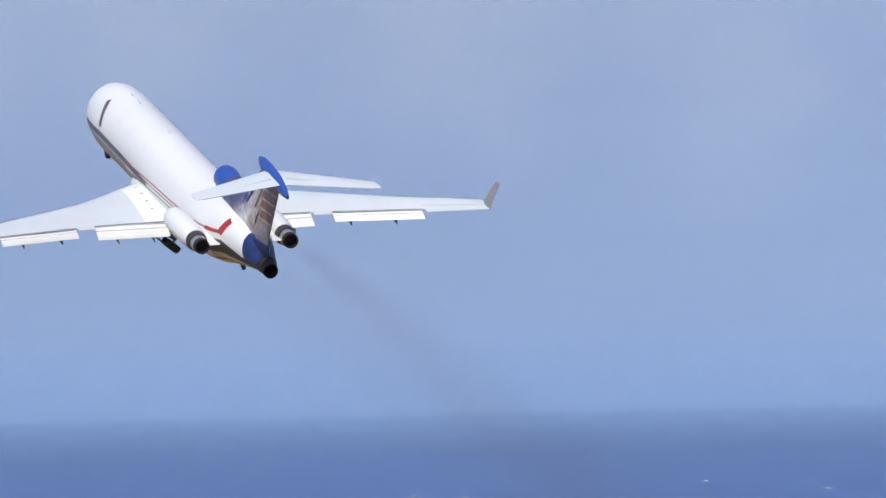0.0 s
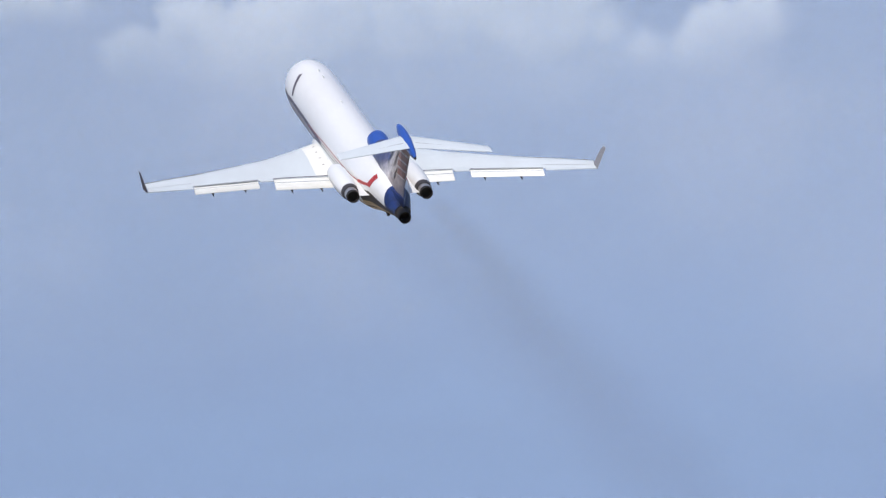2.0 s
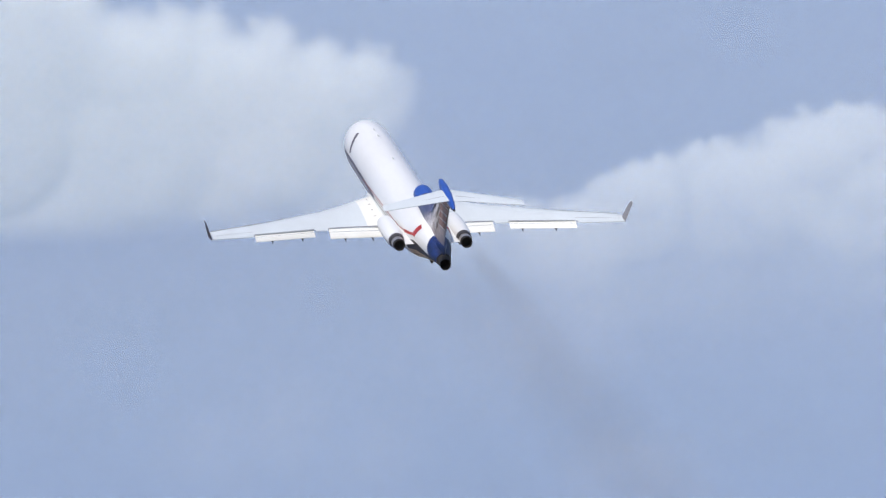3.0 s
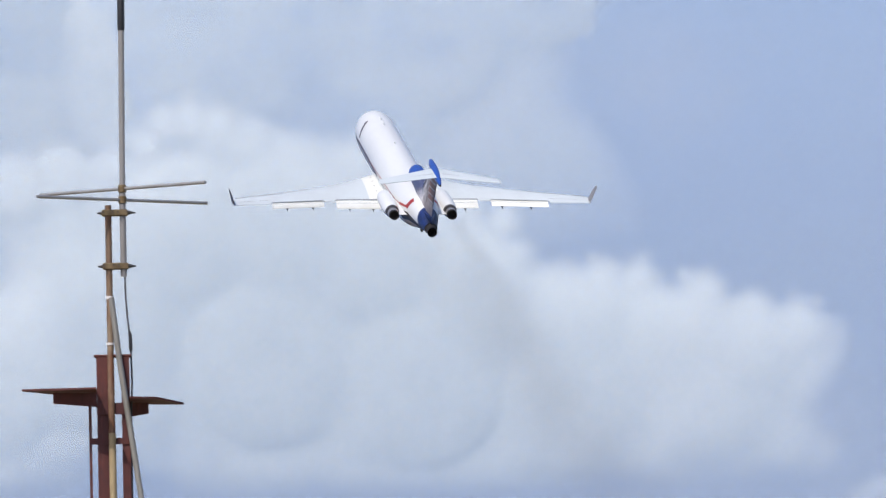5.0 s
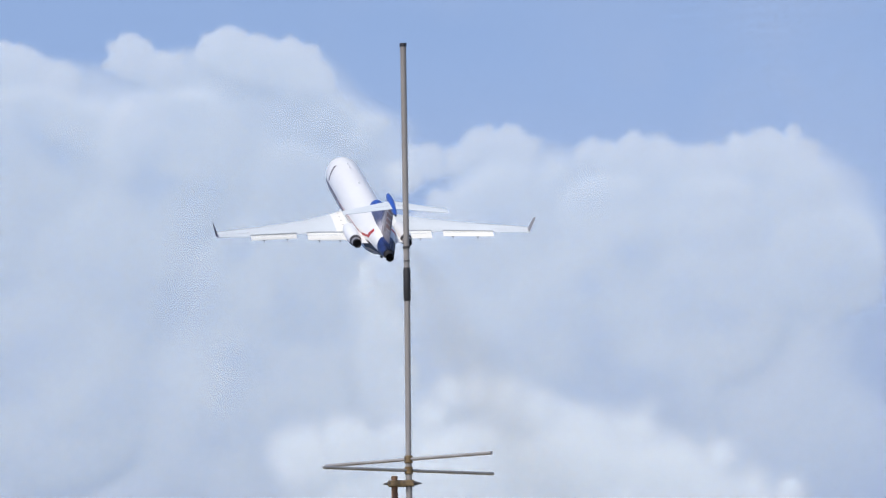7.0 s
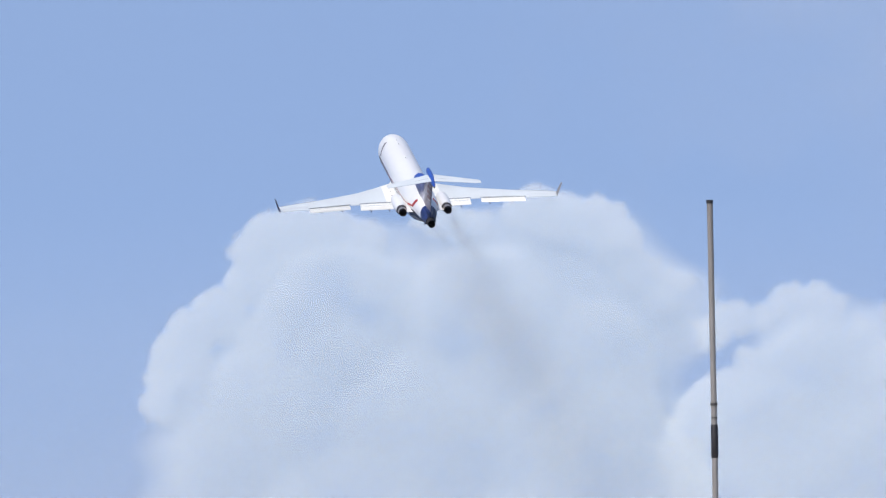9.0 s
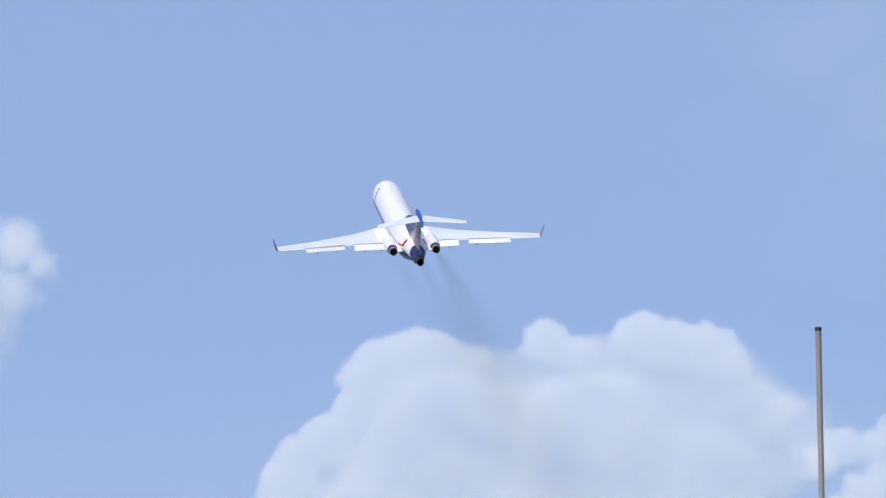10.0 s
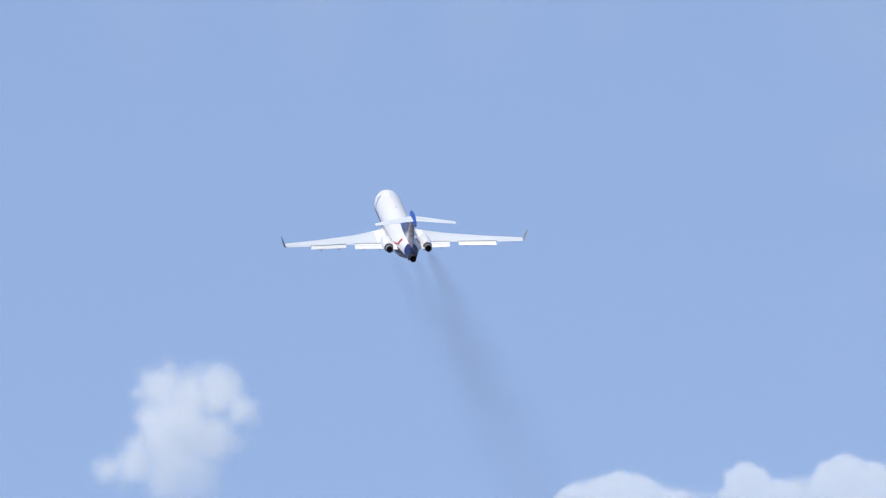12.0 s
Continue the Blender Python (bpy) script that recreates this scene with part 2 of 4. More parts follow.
def loft(rings, closed_ring=True, cap0=True, cap1=True):
    """Skin over rings with equal numbers of points."""
    n = len(rings[0])
    verts = [p for r in rings for p in r]
    faces = []
    for i in range(len(rings) - 1):
        for j in range(n if closed_ring else n - 1):
            k = (j + 1) % n
            faces.append((i * n + j, i * n + k, (i + 1) * n + k, (i + 1) * n + j))
    if cap0:
        faces.append(tuple(range(n)))
    if cap1:
        faces.append(tuple((len(rings) - 1) * n + j for j in reversed(range(n))))
    return verts, faces


def ring(cx, cy, cz, rx, rz, n=24):
    """An upright ring across the y axis."""
    return [(cx + rx * math.cos(2 * math.pi * k / n), cy, cz + rz * math.sin(2 * math.pi * k / n)) for k in range(n)]


def join(*shapes):
    verts, faces = [], []
    for v, f in shapes:
        o = len(verts)
        verts += v
        faces += [tuple(i + o for i in q) for q in f]
    return verts, faces


def box(x0, x1, y0, y1, z0, z1, bevel=0.0):
    b = bevel
    rings = []
    for z, s in ((z0, b), (z0 + b, 0), (z1 - b, 0), (z1, b)) if b else ((z0, 0), (z1, 0)):
        rings.append([(x0 + s + b, y0 + s, z), (x1 - s - b, y0 + s, z), (x1 - s, y0 + s + b, z), (x1 - s, y1 - s - b, z),
                      (x1 - s - b, y1 - s, z), (x0 + s + b, y1 - s, z), (x0 + s, y1 - s - b, z), (x0 + s, y0 + s + b, z)] if b else
                     [(x0, y0, z), (x1, y0, z), (x1, y1, z), (x0, y1, z)])
    return loft(rings)


def pipe(points, r, n=12, radii=None):
    """A round bar along points."""
    pts = [Vector(p) for p in points]
    rings = []
    for i, p in enumerate(pts):
        d = (pts[min(i + 1, len(pts) - 1)] - pts[max(i - 1, 0)]).normalized()
        a = d.orthogonal().normalized() if abs(d.z) < 0.95 else Vector((1, 0, 0)).cross(d).normalized()
        b = d.cross(a)
        q = radii[i] if radii else r
        rings.append([tuple(p + q * (a * math.cos(2 * math.pi * k / n) + b * math.sin(2 * math.pi * k / n))) for k in range(n)])
    return loft(rings)


# ---- sea and shore ----
def build_sea():
    rings = [[(r * math.sin(2 * math.pi * k / 96), r * math.cos(2 * math.pi * k / 96), 0) for k in range(96)]
             for r in (1, 120, 400, 900, 1500, 2200, 3000, 3900, 4900)]
    v, f = loft(rings, cap1=False)
    tagged(new("water", mesh_of("water", v, f, SEA)), "deep blue open sea with small whitecaps under haze", "sea", kind="structure")


def build_whitecaps():
    rng = random.Random(4)
    verts, faces = [], []
    for _ in range(420):
        a, r = radians(rng.uniform(-2, 14)), rng.uniform(1300, 4200)
        cx, cy, w, d = r * math.sin(a), r * math.cos(a), rng.uniform(0.2, 0.8), rng.uniform(1.0, 4.0)
        o = len(verts)
        for k in range(7):
            t = 2 * math.pi * k / 7
            q = rng.uniform(0.6, 1.1)
            verts.append((cx + w * q * math.cos(t), cy + d * q * math.sin(t), 0.02))
        verts.append((cx, cy, rng.uniform(0.06, 0.2)))
        faces += [(o + k, o + (k + 1) % 7, o + 7) for k in range(7)]
    foam = surface("sea_foam", (0.55, 0.58, 0.62), 0.8, grime=0.2, scale=0.5)
    tagged(new("whitecaps", mesh_of("whitecaps", verts, faces, foam)), "small white foam crests scattered on the sea", "foam", kind="stuff")


def build_shore():
    rings = []
    # the unseen flat beyond 200 m is added to bounce warm light onto the airliner
    for r, z in ((0.5, 13.4), (40, 13.4), (85, 13.3), (110, 12.4), (150, 8.5), (200, 5.0), (400, 3.0), (700, 2.4), (1000, 1.9), (1100, 0.8), (1160, -1.5)):
        rings.append([(r * math.sin(2 * math.pi * k / 72), r * math.cos(2 * math.pi * k / 72),
                       z + (0.5 * noise.noise((r * 0.03, k * 0.6, 2.0)) if 90 < r < 360 else 0)) for k in range(72)])
    v, f = loft(rings, cap1=False)
    tagged(new("ground", mesh_of("ground", v, f, EARTH)), "low hill above the sea, with unseen dry grassland added for warm bounce light", "ground", kind="structure")


def build_band(name, mat, levels, label, streak=0.0, spread=60, n=241, layers=3, gap=12.0):
    """A soft layer that stands round the horizon, in thin sheets: each level is a height in degrees, its distance and its cover."""
    verts, faces, cover = [], [], []
    m = len(levels)
    for layer in range(layers):
        o = len(verts)
        for i in range(n):
            az = -spread + 2 * spread * i / (n - 1)
            a = radians(az)
            for e, d, c in levels:
                d -= gap * layer
                verts.append((d * math.sin(a), d * math.cos(a), max(EYE.z + d * math.tan(radians(e)), 0.3) + (0.25 * layer if gap < 5 else 0)))
                w = noise.noise((az * 0.35, e * 1.6, 3.0 + layer)) + 0.5 * noise.noise((az * 0.9, e * 4.0, 8.0 + layer))
                cover.append(min(1, c * (1 + streak * w)))
        for i in range(n - 1):
            for j in range(m - 1):
                faces.append((o + i * m + j, o + (i + 1) * m + j, o + (i + 1) * m + j + 1, o + i * m + j + 1))
    me = bpy.data.meshes.new(name)
    me.from_pydata(verts, [], faces)
    me.materials.append(mat)
    me.attributes.new("cover", "FLOAT", "POINT").data.foreach_set("value", cover)
    me.polygons.foreach_set("use_smooth", [True] * len(me.polygons))
    return tagged(new(name, me), label, name, kind="stuff")


def build_haze():
    def on_sea(e):
        return 0.985 * EYE.z / math.tan(radians(-e))
    low = [(e, on_sea(e), c) for e, c in ((-0.70, 0.0), (-0.60, 0.06), (-0.51, 0.11), (-0.43, 0.17), (-0.36, 0.24), (-0.30, 0.32), (-0.26, 0.42), (-0.23, 0.58), (-0.21, 0.74), (-0.19, 0.9), (-0.182, 1.0), (-0.1765, 1.0))]
    build_band("haze", HAZE, low, "pale blue haze lying on the distant sea", layers=6, gap=1.0)
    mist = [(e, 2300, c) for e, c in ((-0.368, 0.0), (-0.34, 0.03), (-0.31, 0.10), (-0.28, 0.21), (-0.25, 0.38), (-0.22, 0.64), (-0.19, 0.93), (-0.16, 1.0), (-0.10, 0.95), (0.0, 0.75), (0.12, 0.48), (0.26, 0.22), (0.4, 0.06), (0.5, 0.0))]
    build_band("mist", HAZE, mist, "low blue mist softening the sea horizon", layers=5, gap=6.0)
    tall = [(-0.19 + 0.15 * k, 4740, c) for k, c in enumerate(
        (0.9, 0.9, 0.9, 0.9, 0.91, 0.92, 0.93, 0.94, 0.95, 0.95, 0.95, 0.94, 0.93, 0.93, 0.92, 0.93, 0.93, 0.93, 0.93, 0.92, 0.92, 0.91, 0.9, 0.88, 0.85,
         0.8, 0.75, 0.7, 0.63, 0.56, 0.5, 0.43, 0.37, 0.31, 0.26, 0.21, 0.17, 0.13, 0.09, 0.06, 0.04, 0.02, 0.0))]
    build_band("stratus", STRATUS, tall, "wide blue-grey stratus layer low over the sea", streak=0.3)
    pale = [(0.6 + 0.15 * k, 4690, max(min(1, k / 12) ** 1.3 * min(1, max(0, 40 - k) / 12) ** 1.5, 0.06 + 0.002 * (k - 36) if k > 26 else 0)) for k in range(76)]
    build_band("altostratus", PALELAYER, pale, "thin pale altostratus layer above the cumulus", streak=0.42, layers=3)


# ---- clouds ----
def lattice_noise(x, y, seed):
    r = np.random.RandomState(seed).rand(64, 64)
    xi, yi = np.floor(x).astype(int), np.floor(y).astype(int)
    u, v = x - xi, y - yi
    u, v = u * u * (3 - 2 * u), v * v * (3 - 2 * v)
    g = lambda a, b: r[a % 64, b % 64]
    return (g(xi, yi) * (1 - u) + g(xi + 1, yi) * u) * (1 - v) + (g(xi, yi + 1) * (1 - u) + g(xi + 1, yi + 1) * u) * v - 0.5


def billow(x, y, seed, octaves=5):
    s, a = 0, 1.0
    for k in range(octaves):
        s = s + a * lattice_noise(x * 2 ** k, y * 2 ** k, seed + k)
        a *= 0.55
    return s


def blurred(field, w):
    if w < 1:
        return field
    kern = np.hanning(2 * w + 3)
    kern /= kern.sum()
    wide = np.pad(field, ((0, 0), (w + 1, w + 1)), mode="edge")
    return np.stack([np.convolve(row, kern, mode="valid") for row in wide])


def billows(lobes, seed):
    """Each lobe with smaller round billows on its rim, and those with smaller ones again."""
    rng = random.Random(seed)
    out = [(a, e, r * 0.95) for a, e, r in lobes]
    for a, e, r in lobes:
        for _ in range(10):
            t, q = rng.uniform(0, 2 * math.pi), r * rng.uniform(0.22, 0.42)
            d = r * rng.uniform(0.58, 0.80)
            b = (a + d * math.cos(t), e + d * math.sin(t), q)
            out.append(b)
            for _ in range(6):
                t2, q2 = t + rng.uniform(-1.5, 1.5), q * rng.uniform(0.25, 0.5)
                out.append((b[0] + q * 0.72 * math.cos(t2), b[1] + q * 0.72 * math.sin(t2), q2))
    return out


def build_cloud(lobes, seed, mat, label, far=4300.0, edge=0.08, rough=0.05, step=0.012, layers=5, gap=9.0, base=-99.0, fade=0.5, relief=0.06, thick=1.0, fill=0.0, mottle=0.5, west=-99.0, inset=0.0, name="cloud"):
    """A cloud bank of round billows: each lobe is a bearing, a height above level and a radius, in degrees. It has depth, in
    thin layers one before the other; its rim is ragged and thins out over edge degrees, and it dissolves below the height base."""
    lo = np.array(lobes)
    pad = max(lo[:, 2].max() * 0.7, 0.3)
    ax = np.arange((lo[:, 0] - lo[:, 2]).min() - pad, (lo[:, 0] + lo[:, 2]).max() + pad, step)
    ey = np.arange(max(base, (lo[:, 1] - lo[:, 2]).min() - pad), (lo[:, 1] + lo[:, 2]).max() + pad, step)
    A, E = np.meshgrid(ax, ey)
    size = lo[:, 2].mean()
    wa = A + rough * size * billow(A / size * 2.4, E / size * 2.4, seed)
    we = E + rough * size * billow(A / size * 2.4 + 9, E / size * 2.4 + 5, seed + 20)
    inside = np.full(A.shape, -9.0)
    dome = np.zeros_like(A)
    for a, e, r in billows(lobes, seed):
        m = r * 1.4 + 0.25
        x0, x1 = np.searchsorted(ax, (a - m, a + m))
        y0, y1 = np.searchsorted(ey, (e - m, e + m))
        if x0 == x1 or y0 == y1:
            continue
        win = (slice(y0, y1), slice(x0, x1))
        d2 = (wa[win] - a) ** 2 + (we[win] - e) ** 2
        inside[win] = np.maximum(inside[win], r - np.sqrt(d2))
        dome[win] = np.maximum(dome[win], np.sqrt(np.maximum(r * r - d2, 0)) + 0.25 * (r < 0.12) * np.maximum(r - np.sqrt(d2), 0))
    shreds = billow(A / size * 5, E / size * 5, seed + 40, 4)
    sheets = []
    for i in range(layers):
        own = inside + min(edge, 0.06) * (0.35 * shreds + 0.30 * billow(A / size * 3 + 7 * i, E / size * 3, seed + 200 + i, 3)) + edge * (0.15 - 0.05 * i)
        t = np.clip(own / edge, 0, 1)
        sheets.append(t * t * (3 - 2 * t))
    deep = np.clip(inside / 0.25, 0, 1)
    shade = 1 + mottle * deep * np.clip(1.3 * billow(wa / size * 1.1 + 3, we / size * 1.4, seed + 80, 4) - 0.25, -0.9, 0.1)
    extra = np.zeros_like(A)
    if fill:
        # the bank goes on below its billows, softer towards its sides
        under = np.maximum.accumulate(sheets[0][::-1], axis=0)[::-1]
        shift = (0.55 * billow(ey * 1.7, ey * 0.0 + 0.3, seed + 70, 3) / step).astype(int)
        under = np.stack([np.roll(row, k) for row, k in zip(under, shift)])
        under = blurred(under.T, int(0.1 / step)).T
        under = blurred(under, int(0.45 / step))
        under = np.clip(under * 2 - 1, 0, 1)
        extra = fill * under * under * (3 - 2 * under)
    b = np.clip((E - base - 0.45 * billow(A * 1.1, E * 0.9, seed + 90, 5)) / fade, 0, 1)
    all_round = thick * shade * b * b * (3 - 2 * b)
    # its left end thins out; lower down it does so further in
    side = np.clip((A - west - inset * np.clip((5.45 - E) / 0.5, 0, 1)) / 0.7, 0, 1)
    all_round = all_round * side * side * (3 - 2 * side)
    m = int(0.2 / step) + 1
    rim = np.clip(np.minimum(np.arange(A.shape[1]), np.arange(A.shape[1])[::-1]) / m, 0, 1)[None, :]
    rim = rim * np.clip(np.arange(A.shape[0]) / m, 0, 1)[:, None]
    all_round = all_round * rim * rim * (3 - 2 * rim)
    w = max(1, int(0.035 / step))
    dome = blurred(blurred(dome, w).T, w).T
    k = math.pi / 180 * far
    az, el = np.radians(A), np.radians(E)
    h, w = A.shape
    points, quads, cover = [], [], []
    for i, sheet in enumerate(sheets):
        dens = np.clip(np.maximum(sheet, extra) * all_round, 0, 1)
        depth = far - gap * i - k * relief * dome
        P = np.stack([depth * np.sin(az) * np.cos(el), depth * np.cos(az) * np.cos(el), EYE.z + depth * np.sin(el)], -1)
        keep = dens > 0.002
        iy, ix = np.nonzero(keep[:-1, :-1] | keep[1:, :-1] | keep[:-1, 1:] | keep[1:, 1:])
        ids = np.stack([iy * w + ix, iy * w + ix + 1, (iy + 1) * w + ix + 1, (iy + 1) * w + ix], 1)
        used, inv = np.unique(ids, return_inverse=True)
        quads.append(inv.reshape(-1, 4) + sum(len(q) for q in points))
        points.append(P.reshape(-1, 3)[used])
        cover.append(dens.reshape(-1)[used])
    me = bpy.data.meshes.new(name)
    me.from_pydata(np.concatenate(points).tolist(), [], np.concatenate(quads).tolist())
    me.materials.append(mat)
    me.attributes.new("cover", "FLOAT", "POINT").data.foreach_set("value", np.concatenate(cover).astype(np.float32))
    me.polygons.foreach_set("use_smooth", [True] * len(me.polygons))
    return tagged(new(name, me), label, "cloud", group="clouds")


CLOUD_EAST = [(3.24, 2.94, 0.14), (3.36, 3.04, 0.14), (3.47, 3.1, 0.13), (3.6, 3.13, 0.12), (3.75, 3.17, 0.13), (3.87, 3.2, 0.13), (4.03, 3.2, 0.1),
              (4.16, 3.29, 0.12), (4.29, 3.29, 0.14), (4.42, 3.32, 0.15), (4.52, 3.31, 0.15), (4.61, 3.28, 0.13), (4.65, 3.18, 0.12),
              (4.7, 3.03, 0.12), (4.79, 2.86, 0.1), (4.98, 2.75, 0.12), (5.2, 2.75, 0.14), (5.36, 2.84, 0.15), (5.49, 2.9, 0.16), (3.5, 2.95, 0.25),
              (3.95, 2.98, 0.28), (4.3, 3.1, 0.3), (4.5, 2.95, 0.28), (3.2, 2.82, 0.25), (5.3, 2.8, 0.2), (2.92, 2.84, 0.24), (2.62, 2.78, 0.18)]
CLOUD_MIDDLE = [(-1.35, 4.34, 0.2), (-1.15, 4.4, 0.18), (-0.92, 4.41, 0.14), (-0.75, 4.52, 0.13), (-0.65, 4.62, 0.13), (-0.54, 4.62, 0.14),
                (-0.42, 4.59, 0.15), (-0.26, 4.53, 0.14), (-0.03, 4.44, 0.16), (0.19, 4.42, 0.16), (0.4, 4.31, 0.14), (0.57, 4.3, 0.13),
                (0.73, 4.17, 0.13), (0.89, 4.14, 0.12), (0.95, 3.97, 0.13), (1.17, 3.85, 0.12), (1.35, 3.87, 0.14), (1.5, 3.84, 0.15),
                (1.8, 3.76, 0.17), (2.03, 3.68, 0.16), (2.25, 3.63, 0.16), (-0.6, 4.1, 0.36), (-0.1, 4.1, 0.36), (0.3, 4, 0.38), (0.75, 3.8, 0.36),
                (1.2, 3.65, 0.32), (1.65, 3.55, 0.3), (2, 3.5, 0.24), (-1.0, 3.6, 0.42), (-1.5, 3.45, 0.38), (-0.2, 3.5, 0.42), (0.5, 3.4, 0.42), (1.2, 3.3, 0.36),
                (1.8, 3.25, 0.28)]
CLOUD_WEST = [(-3.31, 5.39, 0.2), (-3.32, 5.56, 0.16), (-3.27, 5.67, 0.14), (-3.13, 5.76, 0.15), (-2.99, 5.9, 0.14), (-2.98, 6.04, 0.12),
              (-2.91, 6.1, 0.14), (-2.82, 6.12, 0.14), (-2.71, 6.15, 0.15), (-2.64, 6.13, 0.15), (-2.45, 6.07, 0.13), (-2.11, 6.19, 0.13),
              (-1.96, 6.12, 0.12), (-1.74, 6.2, 0.1), (-1.66, 6.21, 0.14), (-1.54, 6.16, 0.15), (-1.39, 6.14, 0.15), (-1.29, 6.05, 0.15),
              (-1.19, 5.91, 0.13), (-1.01, 5.85, 0.08), (-2.58, 5.68, 0.42), (-1.92, 5.62, 0.46), (-1.42, 5.45, 0.36), (-2.85, 5.3, 0.4),
              (-2.2, 5.2, 0.5), (-1.5, 5.1, 0.5), (-3.1, 5.1, 0.3), (-2.5, 4.7, 0.55), (-1.6, 4.6, 0.55), (-1.15, 4.85, 0.34), (-1.06, 5.86, 0.08), (-0.96, 5.87, 0.06), (-1.1, 5.77, 0.11)]
CLOUD_TOWERS = [(-0.85, 5.63, 0.1), (-0.8, 5.7, 0.09), (-0.74, 5.69, 0.1), (-0.61, 5.69, 0.09), (-0.5, 5.75, 0.12), (-0.4, 5.73, 0.13),
                (-0.31, 5.73, 0.11), (-0.15, 5.59, 0.12), (0.01, 5.69, 0.11), (0.1, 5.66, 0.12), (0.22, 5.69, 0.13), (0.35, 5.65, 0.15),
                (0.54, 5.63, 0.14), (0.71, 5.69, 0.12), (0.81, 5.7, 0.14), (0.94, 5.66, 0.15), (-0.4, 5.35, 0.35), (0.1, 5.3, 0.35),
                (0.55, 5.35, 0.3), (-0.75, 5.15, 0.35), (-0.1, 4.95, 0.45), (0.55, 5, 0.4), (-0.7, 4.75, 0.45), (0.2, 4.6, 0.4), (1, 5.5, 0.2),
                (1.1, 5.2, 0.3)]
CLOUD_SMALL = [(-4.83, 6.7, 0.138), (-4.7, 6.66, 0.153), (-4.56, 6.69, 0.153), (-4.46, 6.6, 0.105), (-4.76, 6.49, 0.215), (-4.6, 6.46, 0.153), (-4.95, 6.35, 0.138), (-4.72, 6.27, 0.215), (-5.08, 6.33, 0.092), (-4.87, 6.57, 0.105)]


def build_clouds():
    build_cloud(CLOUD_EAST, 3, CLOUDWHITE, "pale cumulus cloud with a rounded top, fading at its base", base=2.3, fade=0.9, edge=0.06, fill=0.6, thick=0.75)
    build_cloud(CLOUD_MIDDLE, 11, CLOUDWHITE, "broad white cumulus bank with a sloping shoulder", base=2.85, fade=0.30, far=4250, edge=0.12, layers=7, thick=1.0, fill=0.9, west=-2.2, mottle=0.2)
    build_cloud(CLOUD_WEST, 23, CLOUDWHITE, "large white cumulus cloud with crisp round tops", base=3.0, fade=1.5, far=4450, edge=0.036, fill=0.85, thick=0.9)
    build_cloud(CLOUD_TOWERS, 57, CLOUDWHITE, "row of white cumulus towers joined below", base=3.7, fade=1.2, far=4360, edge=0.045, fill=0.8, thick=0.8, west=-1.9, inset=0.55)
    build_cloud(CLOUD_SMALL, 31, CLOUDWHITE, "small torn white cumulus cloud", base=5.9, fade=0.6, rough=0.10, edge=0.11, mottle=0.15, layers=7)
    thin = "thin hazy veil of cloud against blue sky"
    for k, lobes in enumerate((
            [(1.8, 2.01, 0.34), (1.49, 1.89, 0.31), (2.19, 1.87, 0.31)],
            [(1.75, 3.34, 0.47), (2.4, 3.25, 0.42)],
            [(-0.75, 7.65, 0.5), (-0.3, 7.3, 0.6), (0.1, 7.0, 0.6), (-0.5, 7.95, 0.5)],
            [(-4.88, 8.47, 0.31), (-4.07, 8.45, 0.34), (-3.3, 8.41, 0.29), (-2.73, 8.4, 0.18)],
            [(0.93, 6.36, 0.39), (0.97, 5.99, 0.34)],
            [(3.45, 1.73, 0.39), (3.08, 2.52, 0.52), (5.92, 1.63, 0.65), (6.57, 1.36, 0.52), (5.42, 2.29, 0.65)],
            [(0.83, 4.65, 0.42), (1.62, 4.74, 0.42)],
            [(-0.3, 7.7, 1.5), (0.9, 7.0, 1.4), (-0.6, 8.8, 1.4), (1.6, 8.2, 1.6)],
            [(6.85, 1.61, 0.52), (8.15, 1.5, 0.65), (9.45, 1.32, 0.68)])):
        build_cloud(lobes, 100 + 7 * k, VEILWHITE, thin, far=4150, edge=0.55, rough=0.6, step=0.05, relief=0.0, mottle=0.0, layers=2 if k == 2 else 1, thick=0.5 if k == 7 else 0.8 if k in (5, 8) else 1.0)


# ---- airliner: x to its right, y forwards, z up; st() counts metres back from the nose ----
def st(s):
    return 30.0 - s


FUSELAGE = [(1.25, 0.03, -0.24, -0.3), (1.5, 0.42, 0.21, -0.66), (2.15, 0.82, 0.68, -1.06), (3.05, 1.18, 1.14, -1.36), (3.95, 1.45, 1.71, -1.54),
            (4.85, 1.65, 2.14, -1.66), (6.0, 1.79, 2.38, -1.74), (7.4, 1.88, 2.46, -1.79), (9.0, 1.88, 2.46, -1.79), (12.0, 1.88, 2.46, -1.79),
            (16.0, 1.88, 2.46, -1.79), (20.0, 1.88, 2.46, -1.79), (24.0, 1.88, 2.46, -1.79), (27.0, 1.88, 2.46, -1.79), (29.5, 1.88, 2.46, -1.76),
            (31.5, 1.86, 2.46, -1.64), (33.5, 1.76, 2.46, -1.3), (35.5, 1.52, 2.45, -0.81), (37.5, 1.2, 2.19, -0.45), (39.0, 0.95, 1.8, -0.17),
            (40.2, 0.72, 1.33, 0.01), (41.0, 0.58, 1.08, 0.04)]


def girth(s):
    """Half width, top and bottom of the fuselage at station s."""
    for a, b in zip(FUSELAGE, FUSELAGE[1:]):
        if a[0] <= s <= b[0]:
            u = (s - a[0]) / (b[0] - a[0])
            return [p + (q - p) * u for p, q in zip(a[1:], b[1:])]
    return FUSELAGE[-1][1:]


def skin(s, angle, out=0.0):
    """A point of the fuselage's skin: angle 0 is the right side, 90 the top, 180 the left side."""
    w, t, b = girth(s)
    c = math.cos(radians(angle))
    v = math.sin(radians(angle))
    mid = (t + b) / 2
    return ((w + out) * c, st(s), mid + ((t - b) / 2 + out) * v)


